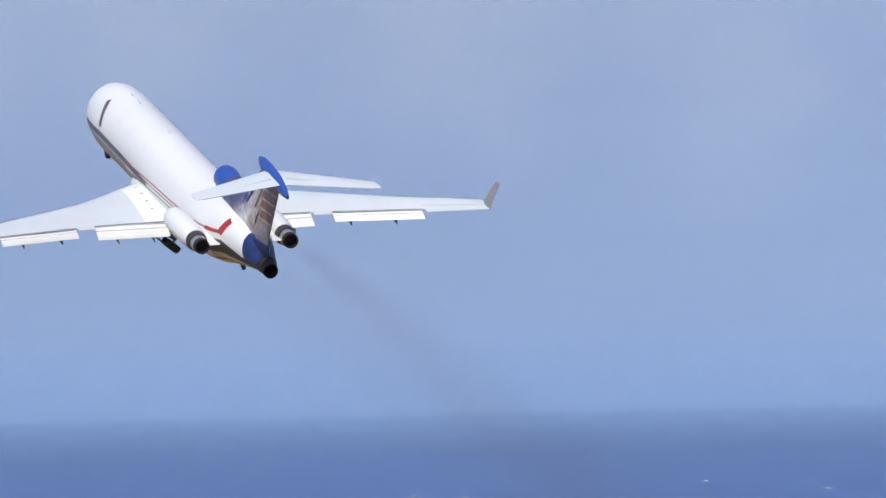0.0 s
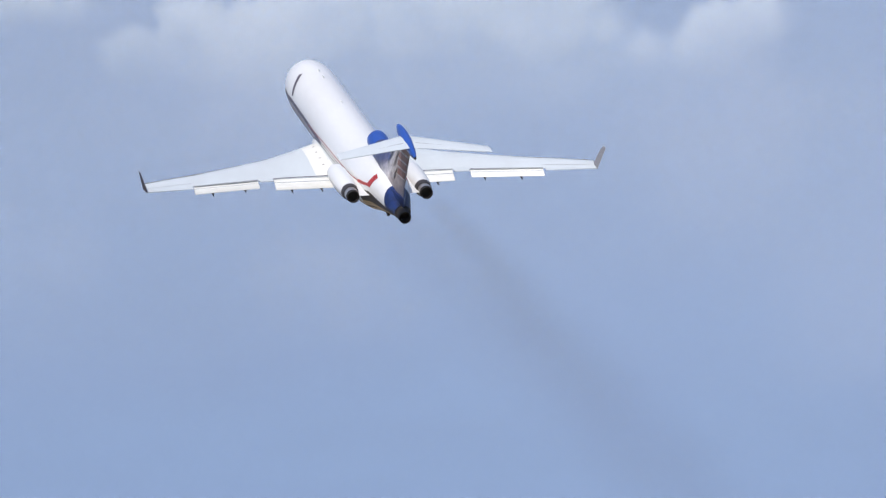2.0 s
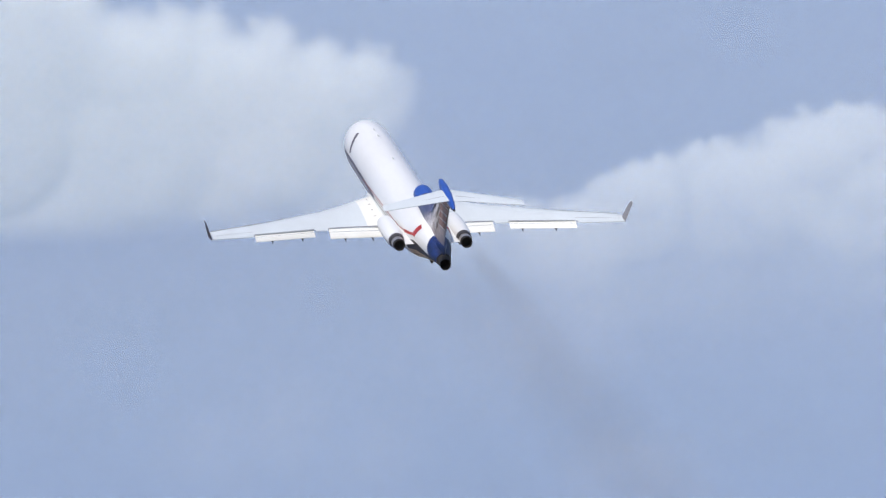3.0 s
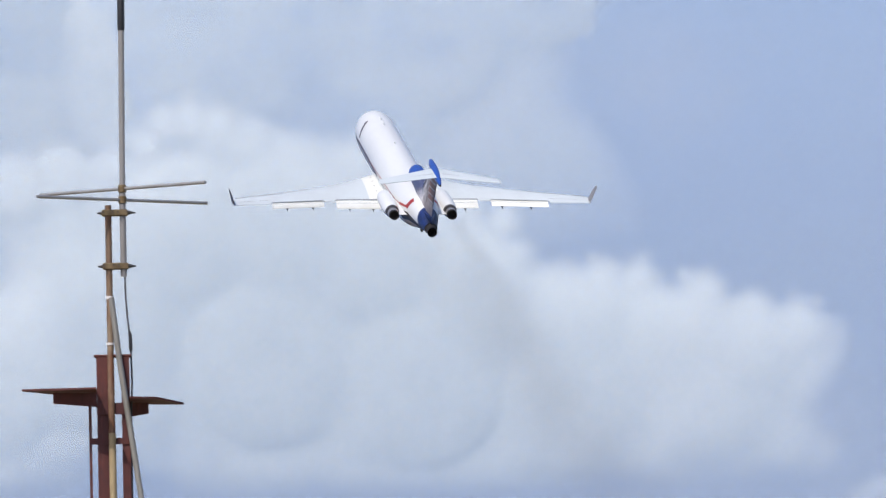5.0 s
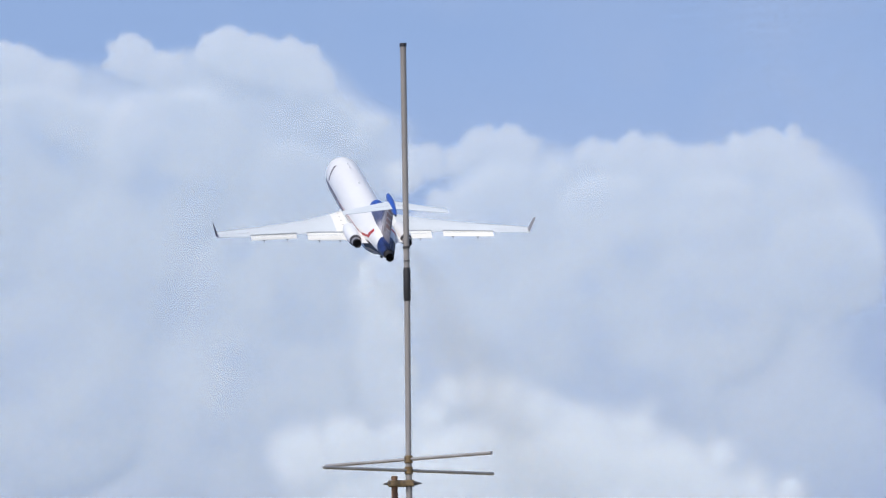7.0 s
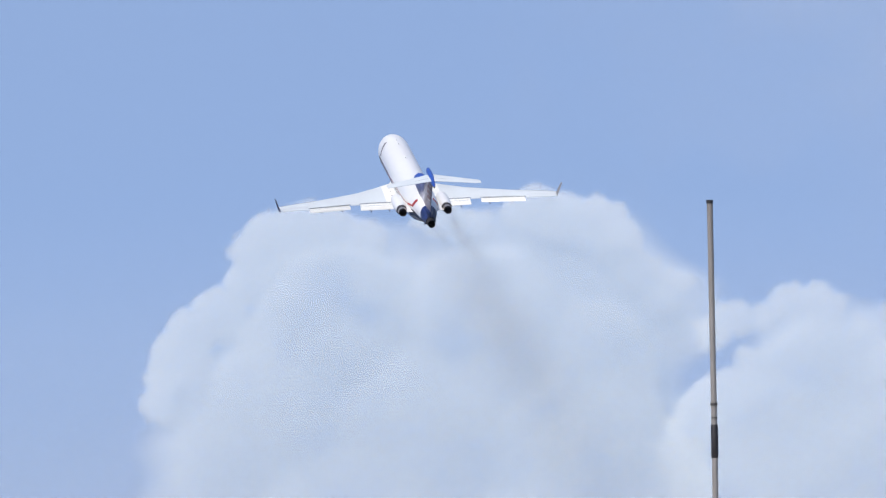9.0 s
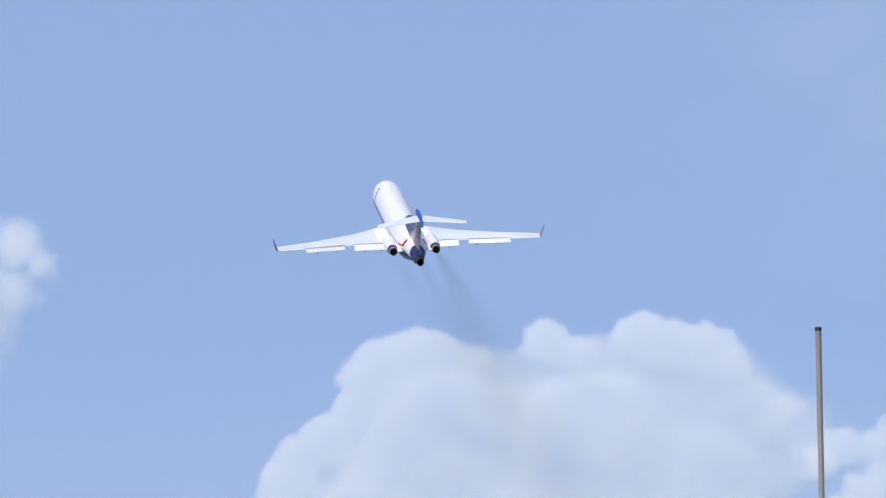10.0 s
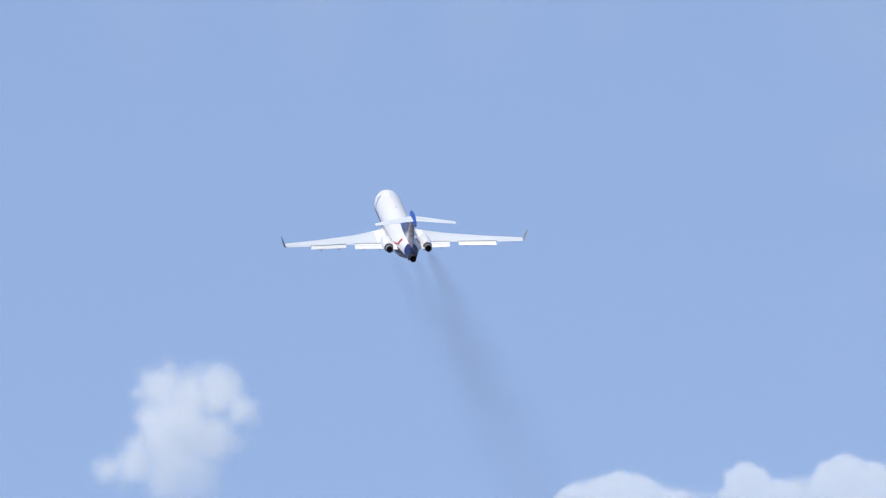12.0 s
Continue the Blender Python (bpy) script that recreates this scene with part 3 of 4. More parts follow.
def strip(path, width, out=0.012):
    """A painted band of that width in metres, which lies on the fuselage along (station, angle) points."""
    rows = []
    for (s0, a0), (s1, a1) in zip(path, path[1:]):
        n = max(2, int(abs(s1 - s0) / 0.5) + int(abs(a1 - a0) / 4))
        rows += [(s0 + (s1 - s0) * k / n, a0 + (a1 - a0) * k / n) for k in range(n)]
    rows.append(path[-1])
    deg = 28.5  # degrees of girth to the metre
    verts, faces = [], []
    for i, (s, a) in enumerate(rows):
        (sa, aa), (sb, ab) = rows[max(i - 1, 0)], rows[min(i + 1, len(rows) - 1)]
        ds, da = sb - sa, (ab - aa) / deg
        q = math.hypot(ds, da) or 1
        for w in (-0.5, -0.17, 0.17, 0.5):
            verts.append(skin(s - da / q * width * w, a + ds / q * width * w * deg, out))
    for i in range(len(rows) - 1):
        for j in range(3):
            faces.append((4 * i + j, 4 * i + j + 1, 4 * i + j + 5, 4 * i + j + 4))
    return verts, faces


def foil(x, le, te, z, thick, n=9, axis="z"):
    """A wing section from leading to trailing edge (stations) as a ring of points."""
    up, dn = [], []
    for k in range(n + 1):
        c = 0.5 - 0.5 * math.cos(math.pi * k / n)
        t = thick * (2.97 * math.sqrt(c) - 1.26 * c - 3.52 * c * c + 2.84 * c ** 3 - 1.015 * c ** 4) * 0.5
        s = le + (te - le) * c
        up.append((s, t * 1.15 + 0.012))
        dn.append((s, -t * 0.85))
    pts = up + dn[::-1][:-1]
    if axis == "z":
        return [(x, st(s), z + h) for s, h in pts]
    return [(x + h, st(s), z) for s, h in pts]


WING = [(1.2, 16.8, 25.7, -0.92, 1.12), (1.9, 17.4, 25.75, -0.87, 1.02), (3.0, 18.5, 25.85, -0.82, 0.88), (4.3, 19.8, 25.98, -0.77, 0.76),
        (6.4, 21.75, 26.3, -0.67, 0.60), (9.5, 23.9, 27.4, -0.49, 0.46), (12.0, 25.6, 28.25, -0.34, 0.36), (14.6, 27.1, 29.16, -0.17, 0.28), (16.3, 28.15, 29.75, -0.07, 0.22)]


def wing_at(x):
    for a, b in zip(WING, WING[1:]):
        if a[0] <= x <= b[0]:
            u = (x - a[0]) / (b[0] - a[0])
            return [p + (q - p) * u for p, q in zip(a[1:], b[1:])]
    return list(WING[-1][1:])


def mirrored(shape, side):
    v, f = shape
    return [(x * side, y, z) for x, y, z in v], f


def wing_shape(side):
    return mirrored(loft([foil(*w) for w in WING] + [foil(16.42, 28.6, 29.75, -0.06, 0.08)]), side)


def wing_panel(x0, x1, c0, c1, lift, n=8):
    """A sheet that lies on the wing's upper side between chord shares c0 and c1."""
    verts, faces = [], []
    for i in range(n + 1):
        x = x0 + (x1 - x0) * i / n
        le, te, z, t = wing_at(x)
        for j in range(n + 1):
            c = c0 + (c1 - c0) * j / n
            h = t * (2.97 * math.sqrt(max(c, 0)) - 1.26 * c - 3.52 * c * c + 2.84 * c ** 3 - 1.015 * c ** 4) * 0.575 + 0.012
            verts.append((x, st(le + (te - le) * c), z + h + lift))
    for i in range(n):
        for j in range(n):
            a = i * (n + 1) + j
            faces.append((a, a + 1, a + n + 2, a + n + 1))
    return verts, faces


def flap_shape(x0, x1, chord, droop, gap=0.11, drop=0.05):
    """A flap run out behind and below the trailing edge, in three overlapping slats."""
    shapes = []
    for share0, share1, extra in ((0.0, 0.33, 0.0), (0.365, 0.69, 8.0), (0.73, 1.0, 16.0)):
        rings = []
        for x in (x0, x1):
            le, te, z, t = wing_at(x)
            d0 = radians(droop)
            d1 = radians(droop + extra)
            s0 = te - 0.25 + gap + chord * share0 * math.cos(d0)
            z0 = z - drop - chord * share0 * math.sin(d0)
            length = chord * (share1 - share0)
            r = []
            for c, h in ((0, 0), (0.15, 0.07), (0.5, 0.075), (1, 0.01), (1, -0.01), (0.5, -0.03), (0.15, -0.05)):
                hh = h * chord * 0.5
                r.append((x, st(s0 + length * c * math.cos(d1) + hh * math.sin(d1)), z0 - length * c * math.sin(d1) + hh * math.cos(d1)))
            rings.append(r)
        shapes.append(loft(rings))
    return join(*shapes)


def slat_shape(x0, x1):
    rings = []
    for x in (x0, x1):
        le, te, z, t = wing_at(x)
        c = (te - le) * 0.11
        rings.append([(x, st(le - 0.30), z - 0.34), (x, st(le - 0.36), z - 0.24), (x, st(le - 0.28), z - 0.10), (x, st(le - 0.30 + c * 0.5), z + t * 0.22),
                      (x, st(le - 0.26 + c), z + t * 0.34), (x, st(le - 0.26 + c), z + t * 0.30), (x, st(le - 0.2 + c * 0.5), z + t * 0.10), (x, st(le - 0.2), z - 0.16)])
    return loft(rings)


def aileron_shape(x0, x1, back0, back1):
    """A hinged surface behind the wing box: thick at its hinge, sharp at its own trailing edge."""
    rings = []
    for x, back in ((x0, back0), (x1, back1)):
        le, te, z, t = wing_at(x)
        h = le + (te - le) * 0.80
        up = t * 0.20 + 0.020
        rings.append([(x, st(h), z + up), (x, st((h + te) / 2), z + up * 0.62), (x, st(te + back), z + 0.022), (x, st(te + back), z - 0.010), (x, st(h), z - t * 0.16)])
    return loft(rings)


def nub_shape(x, length, depth=0.10):
    """A flap track's slim fairing, hanging under the flap."""
    le, te, z, t = wing_at(x)
    rings = []
    for k in range(9):
        u = k / 8
        r = math.sin(math.pi * min(1, 0.08 + u * 0.9)) ** 0.7
        rings.append(ring(x, st(te - 0.9 + length * u), z - 0.32 - 0.42 * u, 0.09 * r + 0.005, depth * 0.5 * r + 0.01, 10))
    return loft(rings)


def winglet_shape(side):
    rings = []
    for x, le, te, z, t in ((16.28, 28.7, 30.15, -0.12, 0.24), (16.42, 28.95, 30.2, 0.30, 0.20), (16.64, 29.25, 30.3, 0.95, 0.15), (16.82, 29.6, 30.35, 1.43, 0.06)):
        rings.append(foil(x, le, te, z, t, axis="x"))
    return mirrored(loft(rings), side)


def pod_ring(x, s, z, r, n=28):
    return ring(x, st(s), z, r, r, n)


def build_airliner():
    plane = tagged(new("airliner"), "white three-engined cargo jet airliner climbing, blue tail and red side stripe", "airplane")
    # fuselage, with its paint areas
    n = 112
    rings = [[skin(s[0], 360 * k / n) for k in range(n)] for s in FUSELAGE]
    fine = []
    for a, b in zip(FUSELAGE, FUSELAGE[1:]):
        m = max(1, int((b[0] - a[0]) / (0.5 if b[0] < 33 else 0.15 if b[0] < 36 else 0.06)))
        fine += [[skin(a[0] + (b[0] - a[0]) * i / m, 360 * k / n) for k in range(n)] for i in range(m)]
    fine.append(rings[-1])
    v, f = loft(fine)
    slots = []
    for q in f:
        c = sum((Vector(v[i]) for i in q), Vector()) / len(q)
        s = 30 - c.y
        line = 0.62 - 0.1 * (s - 38) - 0.25 * max(0, 36 - s)  # the dark belly's upper edge
        if s > 40.95 + 0.4 * (c.z - 0.5):
            slots.append(3)
        elif s > 38.95 - 0.45 * (c.z - 1.0) and c.z > line - 0.07:
            slots.append(2)
        # the belly's grey reaches up the lower flank to colour in its shade
        elif c.z < (-0.12 if s < 15 else -0.35 if s < 30 else -0.7):
            slots.append(1)
        else:
            slots.append(0)
    fuselage = part("fuselage", mesh_of("fuselage", v, f, [WHITE, BELLYSHADE, NAVY, TAILMETAL], slots=slots), plane, "white fuselage with a grey belly, flank shade in its grey, and blue tail cone")
    part("belly_fairing", mesh_of("belly_fairing", *loft([ring(0, st(s), -1.0, w, h, 28) for s, w, h in
         ((14.8, 0.3, 0.2), (16, 1.75, 0.9), (18, 2.15, 1.02), (22, 2.2, 1.05), (25.5, 2.15, 1.0), (27.5, 1.7, 0.85), (29, 0.4, 0.3))]), WHITE), plane)
    def belly_strip(u0, u1, out):
        """A band on the underside of the tail, between shares of the way from the paint's lower edge to the keel."""
        verts, faces, m = [], [], 8
        stations = [33.6 + 0.2 * k for k in range(36)]
        for s in stations:
            w, top, low = girth(s)
            mid, half = (top + low) / 2, (top - low) / 2
            line = min(0.62 - 0.1 * (s - 38) - 0.25 * max(0, 36 - s), mid)
            a = 180 + math.degrees(math.asin(min(0.98, (mid - line) / half)))
            for j in range(m + 1):
                verts.append(skin(s, a + (270 - a) * (u0 + (u1 - u0) * j / m), out))
        for i in range(len(stations) - 1):
            for j in range(m):
                faces.append((i * (m + 1) + j, i * (m + 1) + j + 1, (i + 1) * (m + 1) + j + 1, (i + 1) * (m + 1) + j))
        return verts, faces

    # the tan bands put warm light reflected from below into the colour
    for side in (1, -1):
        for u0, u1, mat, lab in ((0.0, 0.34, TAILMETAL, "dark tail belly band"), (0.34, 0.52, TAN, "tail belly band streaked tan for light off the ground"), (0.52, 0.60, TAILMETAL, ""), (0.60, 1.0, TAN, "tail belly band streaked tan for light off the ground")):
            part("belly_band", mesh_of("belly_band", *mirrored(belly_strip(u0, u1, 0.014), side), mat), fuselage, lab)
    # stripes, seams and doors that lie on the skin
    for side, lab in ((1, "left"), (-1, "right")):
        g = (lambda p: p) if side == 1 else (lambda p: [(s, 180 - a) for s, a in p])
        part("stripe", mesh_of("stripe", *strip(g([(15.0, 186), (22.0, 178), (29.0, 172), (33.3, 169), (35.9, 166)]), 0.085), FADEDRED), fuselage, "thin red stripe")
        part("stripe", mesh_of("stripe", *strip(g([(33.4, 169), (34.8, 168), (36.0, 165)]), 0.24, 0.016), RED), fuselage)
        part("stripe", mesh_of("stripe", *strip(g([(35.75, 167), (35.95, 156), (36.3, 130)]), 0.60, 0.02), RED), fuselage, "broad red tick at the stripe's end")
        # a real dark stripe, painted broader to take in the flank's blue-grey shade
        part("stripe", mesh_of("stripe", *strip(g([(3.85, 189), (8.6, 185), (15.0, 186), (20.0, 190)]), 0.36), FLANKGREY), fuselage, "dark grey stripe above the belly, broadened as flank shade")
        part("stripe", mesh_of("stripe", *strip(g([(16.0, 190), (23.0, 183), (30.0, 177)]), 0.06), BRICKRED), fuselage)
        part("stripe", mesh_of("stripe", *strip(g([(17.0, 197), (24.0, 189), (30.0, 183)]), 0.06), SEAMSHADE), fuselage)
        part("window", mesh_of("window", *strip(g([(4.0, 158), (4.0, 128)]), 0.42, 0.012), GLASS), fuselage)
        part("window", mesh_of("window", *strip(g([(3.87, 124), (3.85, 96)]), 0.42, 0.012), GLASS), fuselage)
    part("door_seam", mesh_of("door_seam", *strip([(8.35, 127), (8.6, 138), (8.8, 150), (9.0, 172)], 0.46, 0.02), DOORGREY), fuselage, "dark curved edge of the cargo door")
    for s, a in ((9.2, 96), (11.0, 84), (18.0, 90)):
        part("antenna", mesh_of("antenna", *loft([[(0.02 + dx, st(s + ds), z) for dx, ds in ((-.03, -.25), (.03, -.25), (.03, .25), (-.03, .25))] for z in (2.4, 2.62)]), WHITE), fuselage)
    # centre intake, its duct and the tail pipe
    duct = [ring(0, st(s), z, rx, rz, 28) for s, z, rx, rz in
            ((31.45, 3.28, 0.58, 0.60), (31.3, 3.28, 0.64, 0.66), (31.5, 3.28, 0.71, 0.73), (32.2, 3.26, 0.75, 0.77), (33.5, 3.10, 0.72, 0.78), (35.0, 2.75, 0.6, 0.85), (36.8, 2.2, 0.42, 0.85), (38.8, 1.5, 0.3, 0.55))]
    cowl = part("intake", mesh_of("intake", *loft([ring(0, st(32.4), 3.22, 0.52, 0.54, 28)] + duct[:5]), BLUE), plane, "round blue centre engine intake")
    part("duct_fairing", mesh_of("duct_fairing", *loft([[(x * 0.99, y, z) for x, y, z in duct[4]]] + duct[5:]), FINGREY), cowl)
    tailpipe = [ring(0, st(s), z, r, r, 28) for s, z, r in ((40.95, 0.52, 0.50), (41.4, 0.47, 0.475), (41.85, 0.42, 0.44), (41.85, 0.42, 0.39), (41.0, 0.5, 0.36))]
    part("tail_pipe", mesh_of("tail_pipe", *loft(tailpipe), SOOT), plane, "sooty black centre exhaust pipe")
    # wings
    for side in (-1, 1):
        wing = part("wing", mesh_of("wing", *wing_shape(side), WINGPAINT), plane, "swept pale grey wing with flaps down")
        part("root_panel", mesh_of("root_panel", *mirrored(wing_panel(1.9, 3.3, 0.02, 0.97, 0.006), side), PANELPAINT), wing, "white wing root panel with four dark vents")
        for k in range(4):
            part("vent", mesh_of("vent", *mirrored(wing_panel(2.32, 2.48, 0.23 + 0.165 * k, 0.246 + 0.165 * k, 0.014, 2), side), SEAMSHADE), wing)
        for x0, x1, ch, dr in ((2.05, 6.5, 1.22, 20), (7.7, 12.67, 0.86, 20)):
            part("flap", mesh_of("flap", *mirrored(flap_shape(x0, x1, ch, dr), side), FLAPPAINT), wing, "white slotted flap, lowered")
            # dark strip painted on the wing for the shade in the flap's slot
            part("flap_gap_shade", mesh_of("flap_gap_shade", *mirrored(wing_panel(x0, x1, 0.976, 0.993, 0.008, 4), side), SEAMSHADE), wing)
        part("aileron", mesh_of("aileron", *mirrored(aileron_shape(12.8, 16.25, 0.62, 0.40), side), WINGPAINT), wing)
        part("aileron", mesh_of("aileron", *mirrored(aileron_shape(6.6, 7.6, 0.52, 0.42), side), WINGPAINT), wing)
        for x0, x1, c in ((12.75, 16.1, 0.775),):
            part("hinge_line", mesh_of("hinge_line", *mirrored(wing_panel(x0, x1, c, c + 0.012, 0.009, 4), side), SEAMSHADE), wing)
        for x0, x1 in ((2.3, 3.6), (3.7, 5.0), (5.1, 6.4), (6.6, 8.9), (9.0, 11.3), (11.4, 13.7), (13.8, 16.0)):
            part("slat", mesh_of("slat", *mirrored(slat_shape(x0, x1), side), STEEL), wing, "bare metal leading edge slat, lowered")
        for x0, x1 in ((4.6, 5.9), (7.4, 8.9), (9.0, 10.5), (10.6, 12.0)):
            part("spoiler", mesh_of("spoiler", *mirrored(wing_panel(x0, x1, 0.70, 0.945, 0.007, 3), side), WINGPAINT), wing)
        for x, long in ((3.1, 2.3), (5.3, 2.3), (8.7, 1.25), (11.2, 1.25)):
            part("flap_track", mesh_of("flap_track", *mirrored(nub_shape(x, long), side), TAILMETAL), wing)
        # left winglet coloured dark as shaded, right one paler as lit
        part("winglet", mesh_of("winglet", *winglet_shape(side), SEAMSHADE if side < 0 else WINGLETGREY), wing, "small upturned winglet")
    # side engines
    for side in (-1, 1):
        x, z = 2.64 * side, 0.58
        engine = part("engine", mesh_of("engine", *loft([pod_ring(x, s - 0.55, z, r) for s, r in
                      ((30.9, 0.48), (30.35, 0.52), (30.2, 0.57), (30.35, 0.63), (31.2, 0.70), (32.8, 0.73), (34.6, 0.69), (35.6, 0.58), (35.9, 0.53), (35.7, 0.46))]), WHITE), plane, "white engine pod")
        part("nozzle", mesh_of("nozzle", *loft([pod_ring(x, s - 0.55, z, r) for s, r in ((35.5, 0.50), (36.2, 0.495), (36.9, 0.43), (36.9, 0.37), (36.1, 0.35))]), NOZZLE), engine, "bare metal exhaust nozzle")
        part("nozzle_throat", mesh_of("nozzle_throat", *loft([pod_ring(x, s - 0.55, z, r) for s, r in ((36.62, 0.468), (36.95, 0.44), (36.95, 0.36), (36.3, 0.33))]), SOOT), engine, "black inside of the nozzle")
        part("reverser_band", mesh_of("reverser_band", *loft([pod_ring(x, s - 0.55, z, r) for s, r in ((35.45, 0.60), (35.5, 0.615), (35.8, 0.575), (36.08, 0.54), (35.95, 0.46))]), TAILMETAL), engine, "dark sooty band round the nozzle")
        part("pylon", mesh_of("pylon", *loft([foil(xx * side, 30.6, 36.0, z - 0.05, 0.42) for xx in (1.2, 2.3)]), WHITE), engine)
    # fin, rudder, bullet and tailplane
    fin = part("fin", mesh_of("fin", *loft([foil(0, le, te, z, t, axis="x") for z, le, te, t in ((1.3, 33.4, 40.9, 0.9), (2.4, 34.8, 41.5, 0.72), (4.2, 37.3, 42.7, 0.52), (6.15, 40.0, 44.0, 0.40))]), FINGREY), plane, "weathered grey swept fin with painted bands")

    def fin_patch(z0, z1, c0, c1, side, lift=0.012, n=5):
        verts, faces = [], []
        for i in range(n + 1):
            u = i / n
            for j in range(n + 1):
                w = j / n
                zz = z0 + (z1 - z0) * u
                q = (zz - 1.3) / 4.85
                le, te, t = 33.4 + 6.6 * q, 40.9 + 3.1 * q, 0.9 - 0.5 * q
                c = c0 + (c1 - c0) * w
                h = t * (2.97 * math.sqrt(c) - 1.26 * c - 3.52 * c * c + 2.84 * c ** 3 - 1.015 * c ** 4) * (0.575 if side > 0 else 0.425)
                verts.append((side * (h + 0.012 + lift), st(le + (te - le) * c), zz))
        for i in range(n):
            for j in range(n):
                a = i * (n + 1) + j
                faces.append((a, a + 1, a + n + 2, a + n + 1))
        return verts, faces

    for side in (-1, 1):
        part("blue_field", mesh_of("blue_field", *fin_patch(3.4, 5.75, 0.04, 0.20, side), DEEPBLUE), fin, "dark blue painted field")
        part("pale_patch", mesh_of("pale_patch", *fin_patch(4.9, 5.6, 0.07, 0.13, side, 0.022), PALEFIN), fin, "pale painted mark")
        part("pale_patch", mesh_of("pale_patch", *fin_patch(4.0, 5.2, 0.13, 0.18, side, 0.022), PALEFIN), fin, "pale painted mark")
        part("pale_patch", mesh_of("pale_patch", *fin_patch(3.3, 5.5, 0.36, 0.46, side, 0.022), PALEFIN), fin, "pale streaked painted field")
        part("pale_patch", mesh_of("pale_patch", *fin_patch(2.5, 3.6, 0.44, 0.60, side, 0.020), PALEFIN), fin, "pale streaked painted field")
        for k, (c0, c1) in enumerate(((0.56, 0.97), (0.52, 0.97), (0.58, 0.95), (0.66, 0.95))):
            z = 5.72 - 0.66 * k
            part("painted_band", mesh_of("painted_band", *fin_patch(z - 0.50, z, c0, c1, side), BRICKRED), fin, "faded brown-red painted band")
            part("painted_line", mesh_of("painted_line", *fin_patch(z - 0.63, z - 0.52, c0 - 0.04, 0.97, side, 0.016), PALEFIN), fin, "thin pale painted line")
    part("fin_root", mesh_of("fin_root", *loft([foil(0, le, te, z, t, axis="x") for z, le, te, t in ((1.0, 37.9, 41.2, 0.98), (1.72, 38.4, 41.35, 0.90))]), NAVY), fin, "blue foot of the fin")
    bullet = [ring(0, st(s), z, rx, rz, 20) for s, z, rx, rz in ((39.2, 6.42, 0.02, 0.03), (39.5, 6.42, 0.16, 0.22), (40.2, 6.36, 0.27, 0.36), (41.5, 6.26, 0.33, 0.44),
              (43.0, 6.12, 0.33, 0.44), (44.2, 5.98, 0.27, 0.36), (45.0, 5.86, 0.18, 0.25), (45.6, 5.78, 0.08, 0.12))]
    v, f = loft(bullet)
    slots = [1 if sum(v[i][2] for i in q) / len(q) < 6.0 - 0.05 * (30 - sum(v[i][1] for i in q) / len(q) - 42) and 30 - v[q[0]][1] > 41 else 0 for q in f]
    part("bullet_fairing", mesh_of("bullet_fairing", v, f, [BLUE, TAILMETAL], slots=slots), plane, "blue pointed fairing on top of the fin")
    for side in (-1, 1):
        tail = part("stabilizer", mesh_of("stabilizer", *mirrored(loft([foil(x, le, te, z, t) for x, le, te, z, t in ((0.15, 41.3, 44.4, 6.19, 0.34), (2.8, 42.9, 45.1, 6.11, 0.24), (5.35, 44.4, 45.85, 6.03, 0.14), (5.45, 44.8, 45.8, 6.03, 0.06))]), side), WINGPAINT), plane, "pale grey swept tailplane")
        rings = [[(x, st(h), z + 0.022 + t), (x, st(te + 0.01), z + 0.02), (x, st(te + 0.01), z - 0.02), (x, st(h), z - 0.02)] for x, h, te, z, t in ((0.45, 43.5, 44.45, 6.18, 0.085), (5.0, 45.15, 45.75, 6.03, 0.05))]
        part("elevator", mesh_of("elevator", *mirrored(loft(rings), side), WINGPAINT), tail)
        gap = [[(x, st(h + d), z + 0.030 + t) for d in (-0.06, 0.0)] + [(x, st(h), z)] for x, h, z, t in ((0.45, 43.5, 6.18, 0.112), (5.0, 45.15, 6.03, 0.05))]
        part("hinge_line", mesh_of("hinge_line", *mirrored(loft(gap), side), SEAMSHADE), tail)
    part("tail_skid", mesh_of("tail_skid", *pipe([(0, st(35.3), -0.75), (0, st(35.6), -0.98), (0, st(35.8), -1.02)], 0.13, 8), TAILMETAL), plane, "dark tail skid")
    return plane


def wheel_shape(x, y, z, r, w):
    prof = ((0.55, -0.5), (0.9, -0.5), (1.0, -0.3), (1.0, 0.3), (0.9, 0.5), (0.55, 0.5))
    rings = [[(x + w * c, y + r * q * math.cos(2 * math.pi * k / 20), z + r * q * math.sin(2 * math.pi * k / 20)) for k in range(20)] for q, c in prof]
    return loft(rings)


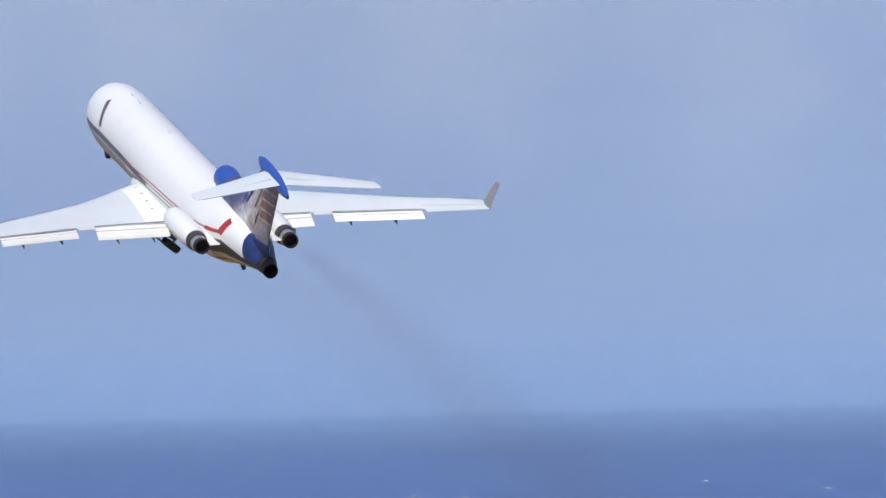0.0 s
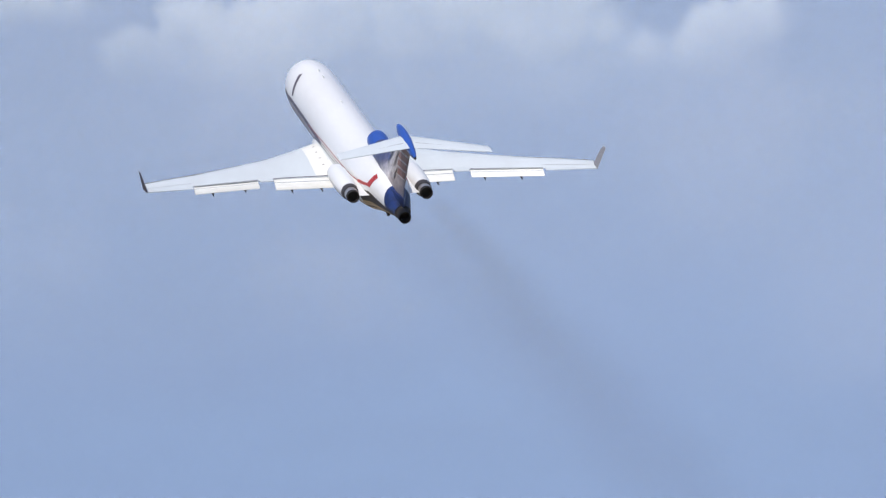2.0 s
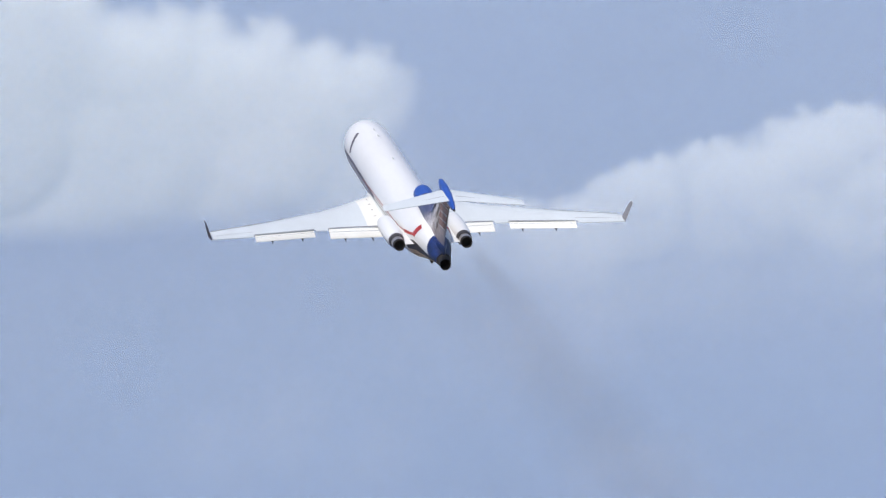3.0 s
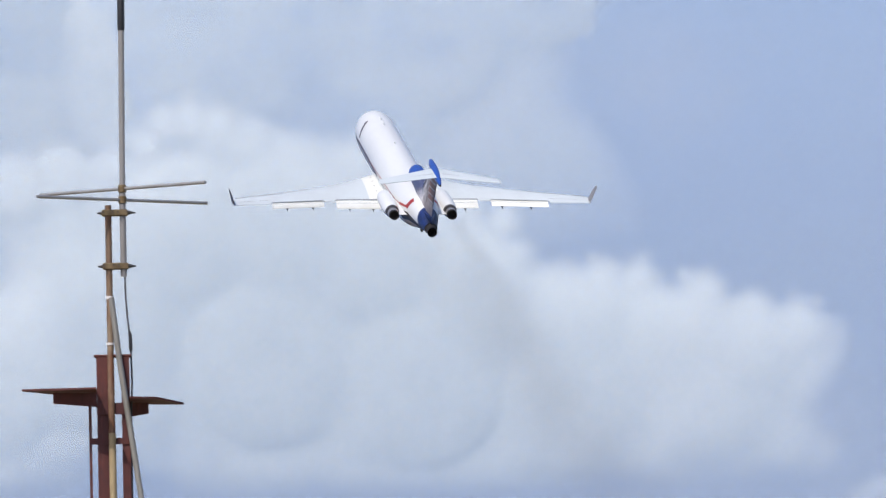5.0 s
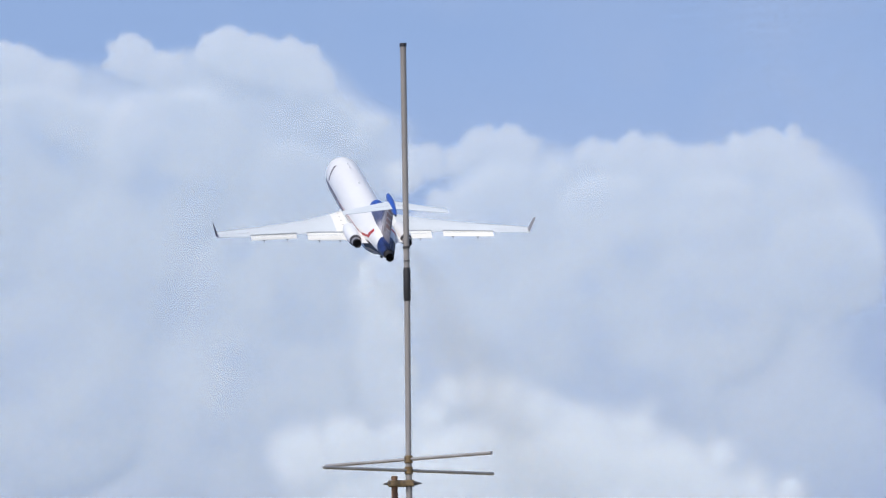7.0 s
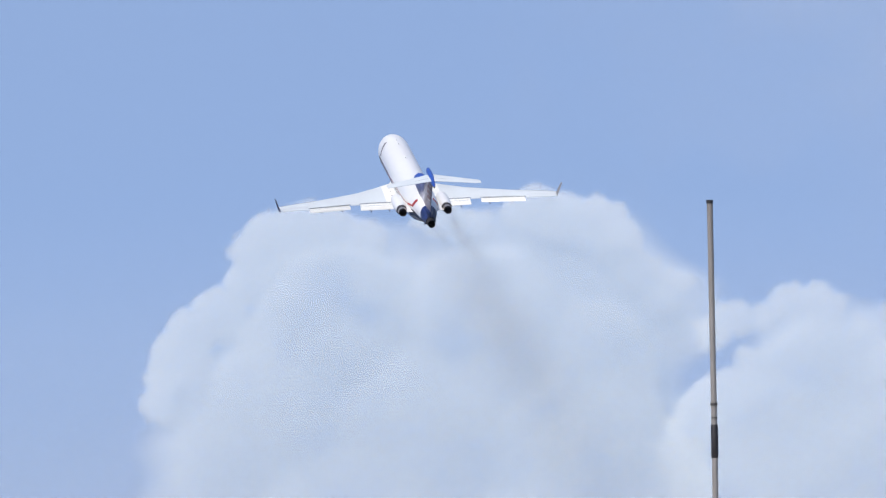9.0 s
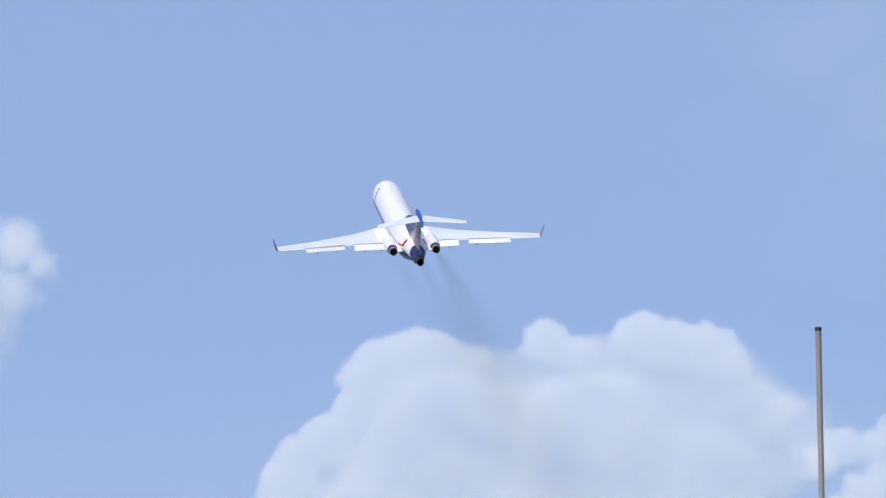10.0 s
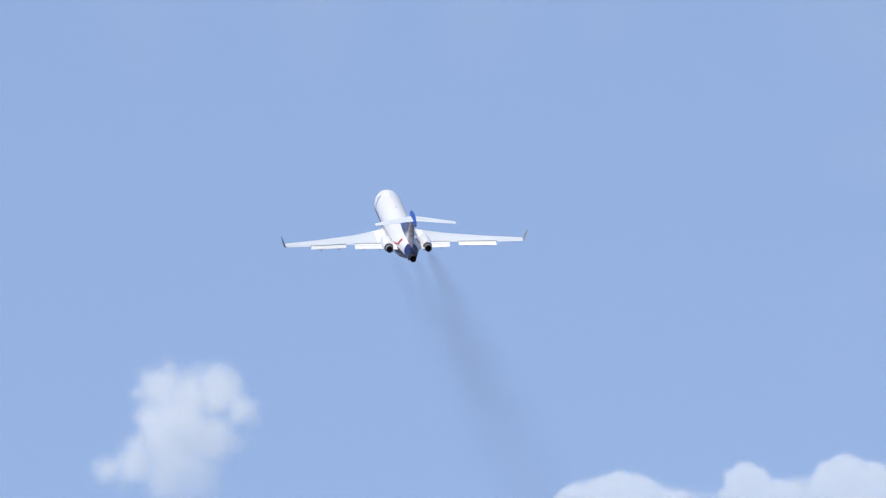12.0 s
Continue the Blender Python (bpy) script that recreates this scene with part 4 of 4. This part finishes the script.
def build_gear(plane):
    """Wheels on their legs; each leg's own origin is its hinge."""
    legs = []
    for side in (-1, 1):
        leg = part("main_gear", mesh_of("main_gear", *pipe([(0, 0, 0), (0, 0, -1.0), (0, 0, -2.25)], 0.13, 12, (0.16, 0.15, 0.11)), GEARMETAL), plane, "main landing gear leg folding up", pose(2.85 * side, st(24.0), -1.0))
        for dx in (-0.43, 0.43):
            part("wheel", mesh_of("wheel", *wheel_shape(dx, 0, -2.25, 0.62, 0.42), RUBBER), leg)
        part("axle", mesh_of("axle", *pipe([(-0.5, 0, -2.25), (0.5, 0, -2.25)], 0.09, 10), STEEL), leg)
        part("gear_door", mesh_of("gear_door", *box(0.55 * side - 0.03, 0.55 * side + 0.03, -0.4, 0.4, -1.95, -1.2, 0.02), DOORGREEN), leg, "dark green inner gear door")
        legs.append((leg, side))
    nose = part("nose_gear", mesh_of("nose_gear", *pipe([(0, 0, 0), (0, 0, -1.6)], 0.10, 12), GEARMETAL), plane, "nose landing gear folding forward", pose(0, st(5.8), -1.4))
    for dx in (-0.26, 0.26):
        part("wheel", mesh_of("wheel", *wheel_shape(dx, 0, -1.6, 0.40, 0.26), RUBBER), nose)
    return legs, nose


# ---- exhaust smoke: soft domed puffs strung out behind each jet ----
def build_smoke():
    smoke = tagged(new("exhaust_smoke"), "thin brown-grey smoke trails streaming behind jet engines", "smoke")
    rng = random.Random(8)
    for x0, z0, s0, weight in ((2.66, 0.58, 37.0, 1.0), (0.0, 0.5, 42.4, 0.5), (-2.66, 0.58, 37.0, 0.35)):
        s = 1.0
        while s < 330:
            r = 0.55 + 0.066 * s ** 0.94
            fade = min(1, 0.25 + s / 6.0) * 1.25 / (1 + (s / 78.0) ** 2) * (1 - (s / 335.0) ** 3)
            cx = x0 * (1 - 0.6 * min(1, s / 150)) + rng.uniform(-0.09, 0.09) * r
            cz = z0 + rng.uniform(-0.09, 0.09) * r + 0.00004 * s * s
            verts, faces, cover = [(cx, st(s0 + s - 0.5 * r), cz)], [], [weight * fade]
            n, m = 18, 6
            for i in range(1, m + 1):
                w = i / m
                for k in range(n):
                    t = 2 * math.pi * k / n
                    q = r * w * (1 + 0.06 * math.sin(3 * t + s))
                    verts.append((cx + q * math.cos(t), st(s0 + s - 0.5 * r * (1 - w * w)), cz + q * math.sin(t)))
                    cover.append(weight * fade * (1 - w * w) ** 1.3)
            faces = [(0, 1 + k, 1 + (k + 1) % n) for k in range(n)]
            for i in range(m - 1):
                for k in range(n):
                    a, b = 1 + i * n + k, 1 + i * n + (k + 1) % n
                    faces.append((a, a + n, b + n, b))
            me = bpy.data.meshes.new("puff")
            me.from_pydata(verts, [], faces)
            me.materials.append(SMOKE)
            me.attributes.new("cover", "FLOAT", "POINT").data.foreach_set("value", cover)
            me.polygons.foreach_set("use_smooth", [True] * len(me.polygons))
            part("puff", me, smoke)
            s += 0.95 * r
    return smoke


# ---- radio mast ----
def build_mast():
    hub = Vector((-1.055, 69.99, 20.28))
    g = 13.35 - hub.z  # the ground, from the hub
    mast = tagged(new("antenna_mast"), "rusty red steel mast with a tall grey whip antenna and radials", "antenna mast")
    mast.matrix_basis = Matrix.Translation((hub.x, hub.y, 13.35))
    up = -g

    def P(name, shape, mat, parent=None, label=""):
        v, f = shape
        return part(name, mesh_of(name, [(a, b, c + up) for a, b, c in v], f, mat), parent or mast, label)

    whip = P("whip", pipe([(0.0, 0, -0.49), (0.0, 0, -0.02), (0.0, 0, 0.0), (0.0095, 0, 0.95), (0.0125, 0, 2.365)], 0.02, 16, (0.018, 0.018, 0.0165, 0.0165, 0.0170)), TUBE, None, "grey fibreglass whip antenna")
    P("collar", pipe([(0.009, 0, 0.905), (0.009, 0, 0.915), (0.010, 0, 1.085), (0.010, 0, 1.095)], 0.02, 16, (0.0175, 0.0205, 0.0205, 0.0175)), BLACKTAPE, whip, "black taped joint")
    P("band", pipe([(0.010, 0, 1.205), (0.010, 0, 1.217)], 0.0215, 16), TAILMETAL, whip)
    P("band", pipe([(0.010, 0, 1.130), (0.010, 0, 1.136)], 0.019, 16), TAILMETAL, whip)
    P("cap", pipe([(0.0125, 0, 2.352), (0.0125, 0, 2.372)], 0.0195, 16), BLACKTAPE, whip)
    P("hub", join(pipe([(0, 0, -0.078), (0, 0, -0.074), (0, 0, -0.036), (0, 0, -0.032)], 0.02, 16, (0.017, 0.024, 0.024, 0.017)), pipe([(0, 0, -0.015), (0, 0, -0.011), (0, 0, 0.027), (0, 0, 0.031)], 0.02, 16, (0.017, 0.024, 0.024, 0.017))), BRASS, whip, "tarnished brass radial hub")
    for ang, z in ((38.0, -0.055), (-38.0, 0.008)):
        c, q = 0.60 * math.cos(radians(ang)), 0.60 * math.sin(radians(ang))
        P("radial", pipe([(-c, -q, z), (-c * 0.96, -q * 0.96, z), (c * 0.96, q * 0.96, z), (c, q, z)], 0.0095, 10), ALU, whip, "thin metal ground radial")
    pole = P("pole", pipe([(-0.080, -0.064, -1.40), (-0.082, -0.064, -0.96), (-0.082, 0, -0.88), (-0.082, 0, -0.09), (-0.082, 0, -0.085)], 0.019, 14), RUST, None, "rust-streaked support pole")
    P("pole_sleeve", pipe([(-0.079, -0.064, -1.76), (-0.080, -0.064, -1.38), (-0.080, -0.064, -1.375)], 0.0205, 14), OCHRE, pole, "ochre painted lower pole")
    P("tape", pipe([(-0.082, 0, -0.615), (-0.082, 0, -0.598)], 0.021, 14), TAPE, pole, "white tape")
    P("tape", pipe([(-0.082, 0, -0.875), (-0.082, 0, -0.862)], 0.024, 14), TAPE, pole)
    for z in (-0.128, -0.43):
        clamp = P("clamp", join(box(-0.118, 0.030, -0.030, -0.018, z - 0.018, z + 0.018, 0.004), box(-0.118, 0.030, 0.018, 0.030, z - 0.018, z + 0.018, 0.004)), BRASS, None, "corroded U-bolt clamp plates")
        for x in (-0.110, -0.055, -0.028, 0.026):
            P("bolt", pipe([(x, -0.05, z + 0.004), (x, 0.05, z + 0.004)], 0.005, 8), TAILMETAL, clamp)
        P("bolt", pipe([(-0.145, 0.0, z), (-0.125, 0.0, z), (-0.118, 0.0, z), (-0.105, 0.0, z)], 0.006, 8, (0.004, 0.008, 0.012, 0.012)), TAILMETAL, clamp)
        P("bolt", pipe([(0.026, 0.0, z), (0.040, 0.0, z), (0.048, 0.0, z), (0.072, 0.0, z)], 0.006, 8, (0.012, 0.012, 0.008, 0.004)), TAILMETAL, clamp)
    # column of two channels under a cap plate
    col = P("column_leg", join(box(-0.163, -0.072, -0.042, -0.03, g, -0.945), box(-0.163, -0.151, -0.03, 0.05, g, -0.945), box(-0.084, -0.072, -0.03, 0.05, g, -0.945)), REDLEAD, None, "red oxide steel channel")
    P("column_leg", join(box(-0.024, 0.022, -0.042, -0.03, g, -0.945), box(-0.024, -0.014, -0.03, 0.05, g, -0.945), box(0.012, 0.022, -0.03, 0.05, g, -0.945)), REDLEAD, None, "red oxide steel channel")
    P("cap_plate", box(-0.176, 0.034, -0.045, 0.07, -0.944, -0.930, 0.003), REDLEAD)
    for z in (-1.42, -2.22, -3.1, -4.2, -5.3, -6.3):
        P("tie_bar", box(-0.205, 0.022, -0.049, -0.0425, z - 0.018, z + 0.018), REDLEAD)
    P("side_bar", box(-0.211, -0.195, -0.02, -0.004, g, -1.20), REDLEAD, None, "thin red steel side bar")
    # two tiers of step plates on angle irons
    for zz, deep in ((-1.185, 0.075), (-1.965, 0.035)):
        for sx, sy in ((-1, -1), (1, 1)):
            z = zz + (0.055 if sx < 0 else 0.0)
            x0, x1 = (-0.164, -0.585) if sx < 0 else (0.023, 0.325)
            drop = 0.014 if sx < 0 else -0.022
            xk = x0 + (x1 - x0) * 0.5
            top = [(x0, -0.32, z), (x0, 0.30, z), (xk, 0.22, z), (x1, 0.03, z + drop), (x1, -0.02, z + drop), (xk, -0.24, z)]
            P("step_plate", loft([[(a, b, c - 0.010) for a, b, c in top], top]), REDLEAD, None, "tapered steel step plate")
            xm = x0 + (x1 - x0) * (0.58 if sx < 0 else 0.34)
            P("angle_iron", loft([[(x0, 0.02 * sy, z - 0.015), (x0, 0.02 * sy, z - deep - 0.02), (xm, 0.08 * sy, z - deep), (xm, 0.08 * sy, z - 0.015)],
                                  [(x0, 0.045 * sy, z - 0.015), (x0, 0.045 * sy, z - deep - 0.02), (xm, 0.105 * sy, z - deep), (xm, 0.105 * sy, z - 0.015)]]), REDLEAD, None, "steel angle bracket")
        P("cross_plate", box(-0.165, 0.025, -0.058, -0.0495, z - 0.085, z - 0.020), REDLEAD)
    # strut and cable
    strut = P("strut", pipe([(-0.072, -0.06, -0.61), (-0.03, -0.065, -0.98), (0.094, -0.09, -1.86), (0.31, -0.13, -3.4), (0.78, -0.2, g)], 0.0165, 12), CONDUIT, None, "leaning grey conduit")
    P("sleeve", pipe([(0.091, -0.09, -1.84), (0.121, -0.095, -2.05)], 0.019, 12), BLACKTAPE, strut, "black taped sleeve")
    cable = P("cable", pipe([(0.006, 0, -0.48), (0.008, 0, -0.60), (0.018, 0, -0.74), (0.030, 0, -0.84), (0.034, 0, -0.95), (0.036, 0, -1.10), (0.030, 0.0, -1.22), (0.026, 0.03, -1.6), (0.026, 0.05, g)], 0.0055, 8), CABLE, None, "grey coaxial cable")
    P("connector", pipe([(0.026, 0, -0.80), (0.030, 0, -0.82), (0.033, 0, -0.90), (0.034, 0, -0.915)], 0.01, 10, (0.007, 0.011, 0.011, 0.007)), BLACKTAPE, cable, "black cable connector")
    return mast


build_sea()
build_whitecaps()
build_shore()
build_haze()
build_clouds()
build_mast()
PLANE = build_airliner()
GEAR, NOSE_GEAR = build_gear(PLANE)
TRAILS = build_smoke()

FLIGHT = [
    (0, 88.71, 716.04, 24.08, 15.92, -2.71, 6.94),
    (0.5, 80.80, 757.41, 29.45, 16.44, -1.27, 6.72),
    (1, 72.96, 798.78, 35.53, 17.00, -0.63, 6.91),
    (1.5, 65.04, 840.18, 41.97, 17.47, -1.74, 6.81),
    (2, 57.15, 881.46, 48.90, 17.72, -2.31, 6.77),
    (2.5, 49.24, 922.56, 56.28, 18.02, -2.09, 6.85),
    (2.7, 46.13, 938.92, 59.31, 18.14, -1.97, 6.90),
    (4.3, 20.95, 1068.33, 85.70, 19.16, -1.41, 7.77),
    (4.5, 17.64, 1084.33, 89.19, 19.16, -1.05, 7.81),
    (5, 9.37, 1124.17, 98.13, 19.29, 0.09, 8.17),
    (5.5, 1.64, 1163.88, 106.84, 19.42, 0.70, 8.59),
    (6, -6.46, 1203.45, 116.27, 19.56, 0.47, 8.75),
    (6.5, -14.46, 1242.94, 126.00, 19.22, 0.07, 8.73),
    (7, -22.47, 1282.45, 135.40, 19.35, -0.70, 8.86),
    (7.5, -30.52, 1321.82, 144.55, 19.74, -1.27, 9.04),
    (9.3, -60.50, 1463.16, 178.81, 20.41, -2.94, 8.44),
    (9.5, -63.98, 1478.78, 182.79, 20.35, -2.90, 8.41),
    (10, -72.66, 1517.81, 192.53, 20.14, -2.66, 8.50),
    (10.5, -81.38, 1556.79, 202.22, 19.99, -2.15, 8.63),
    (11, -90.08, 1595.75, 211.83, 19.82, -1.74, 8.80),
    (11.5, -98.79, 1634.69, 221.54, 19.80, -1.50, 8.92),
    (12, -107.64, 1673.60, 231.30, 19.70, -1.08, 9.07),
]


def motions():
    """The climb, the folding of the wheels and the smoke that streams behind."""
    rows = [(t, pose(x, y, z, rx, ry, rz)) for t, x, y, z, rx, ry, rz in FLIGHT]
    walk(PLANE, rows)
    # the smoke lies along the wake, flatter than the airliner's own pitch
    wake = ((0, 12.4), (2.5, 14.6), (5.5, 18.4), (9.5, 18.2), (12, 19.2))
    outlet = Vector((0, -7.0, 0.55))
    drift = []
    for t, x, y, z, rx, ry, rz in FLIGHT:
        (t0, a0), (t1, a1) = [p for p in zip(wake, wake[1:]) if p[0][0] <= t <= p[1][0]][0]
        a = a0 + (a1 - a0) * (t - t0) / (t1 - t0)
        at = pose(x, y, z, rx, ry, rz) @ outlet - pose(0, 0, 0, a, ry, rz) @ outlet
        drift.append((t, pose(*at, a, ry, rz)))
    walk(TRAILS, drift)
    fold = ((0, 52), (0.5, 65), (0.8, 84), (1.0, 92), (12, 92))
    for leg, side in GEAR:
        walk(leg, [(t, pose(2.85 * side, st(24.0), -1.0, 0, a * side, 0)) for t, a in fold])
    walk(NOSE_GEAR, [(t, pose(0, st(5.8), -1.4, a, 0, 0)) for t, a in ((0, 58), (0.5, 68), (0.8, 92), (1.1, 104), (12, 104))])


motions()
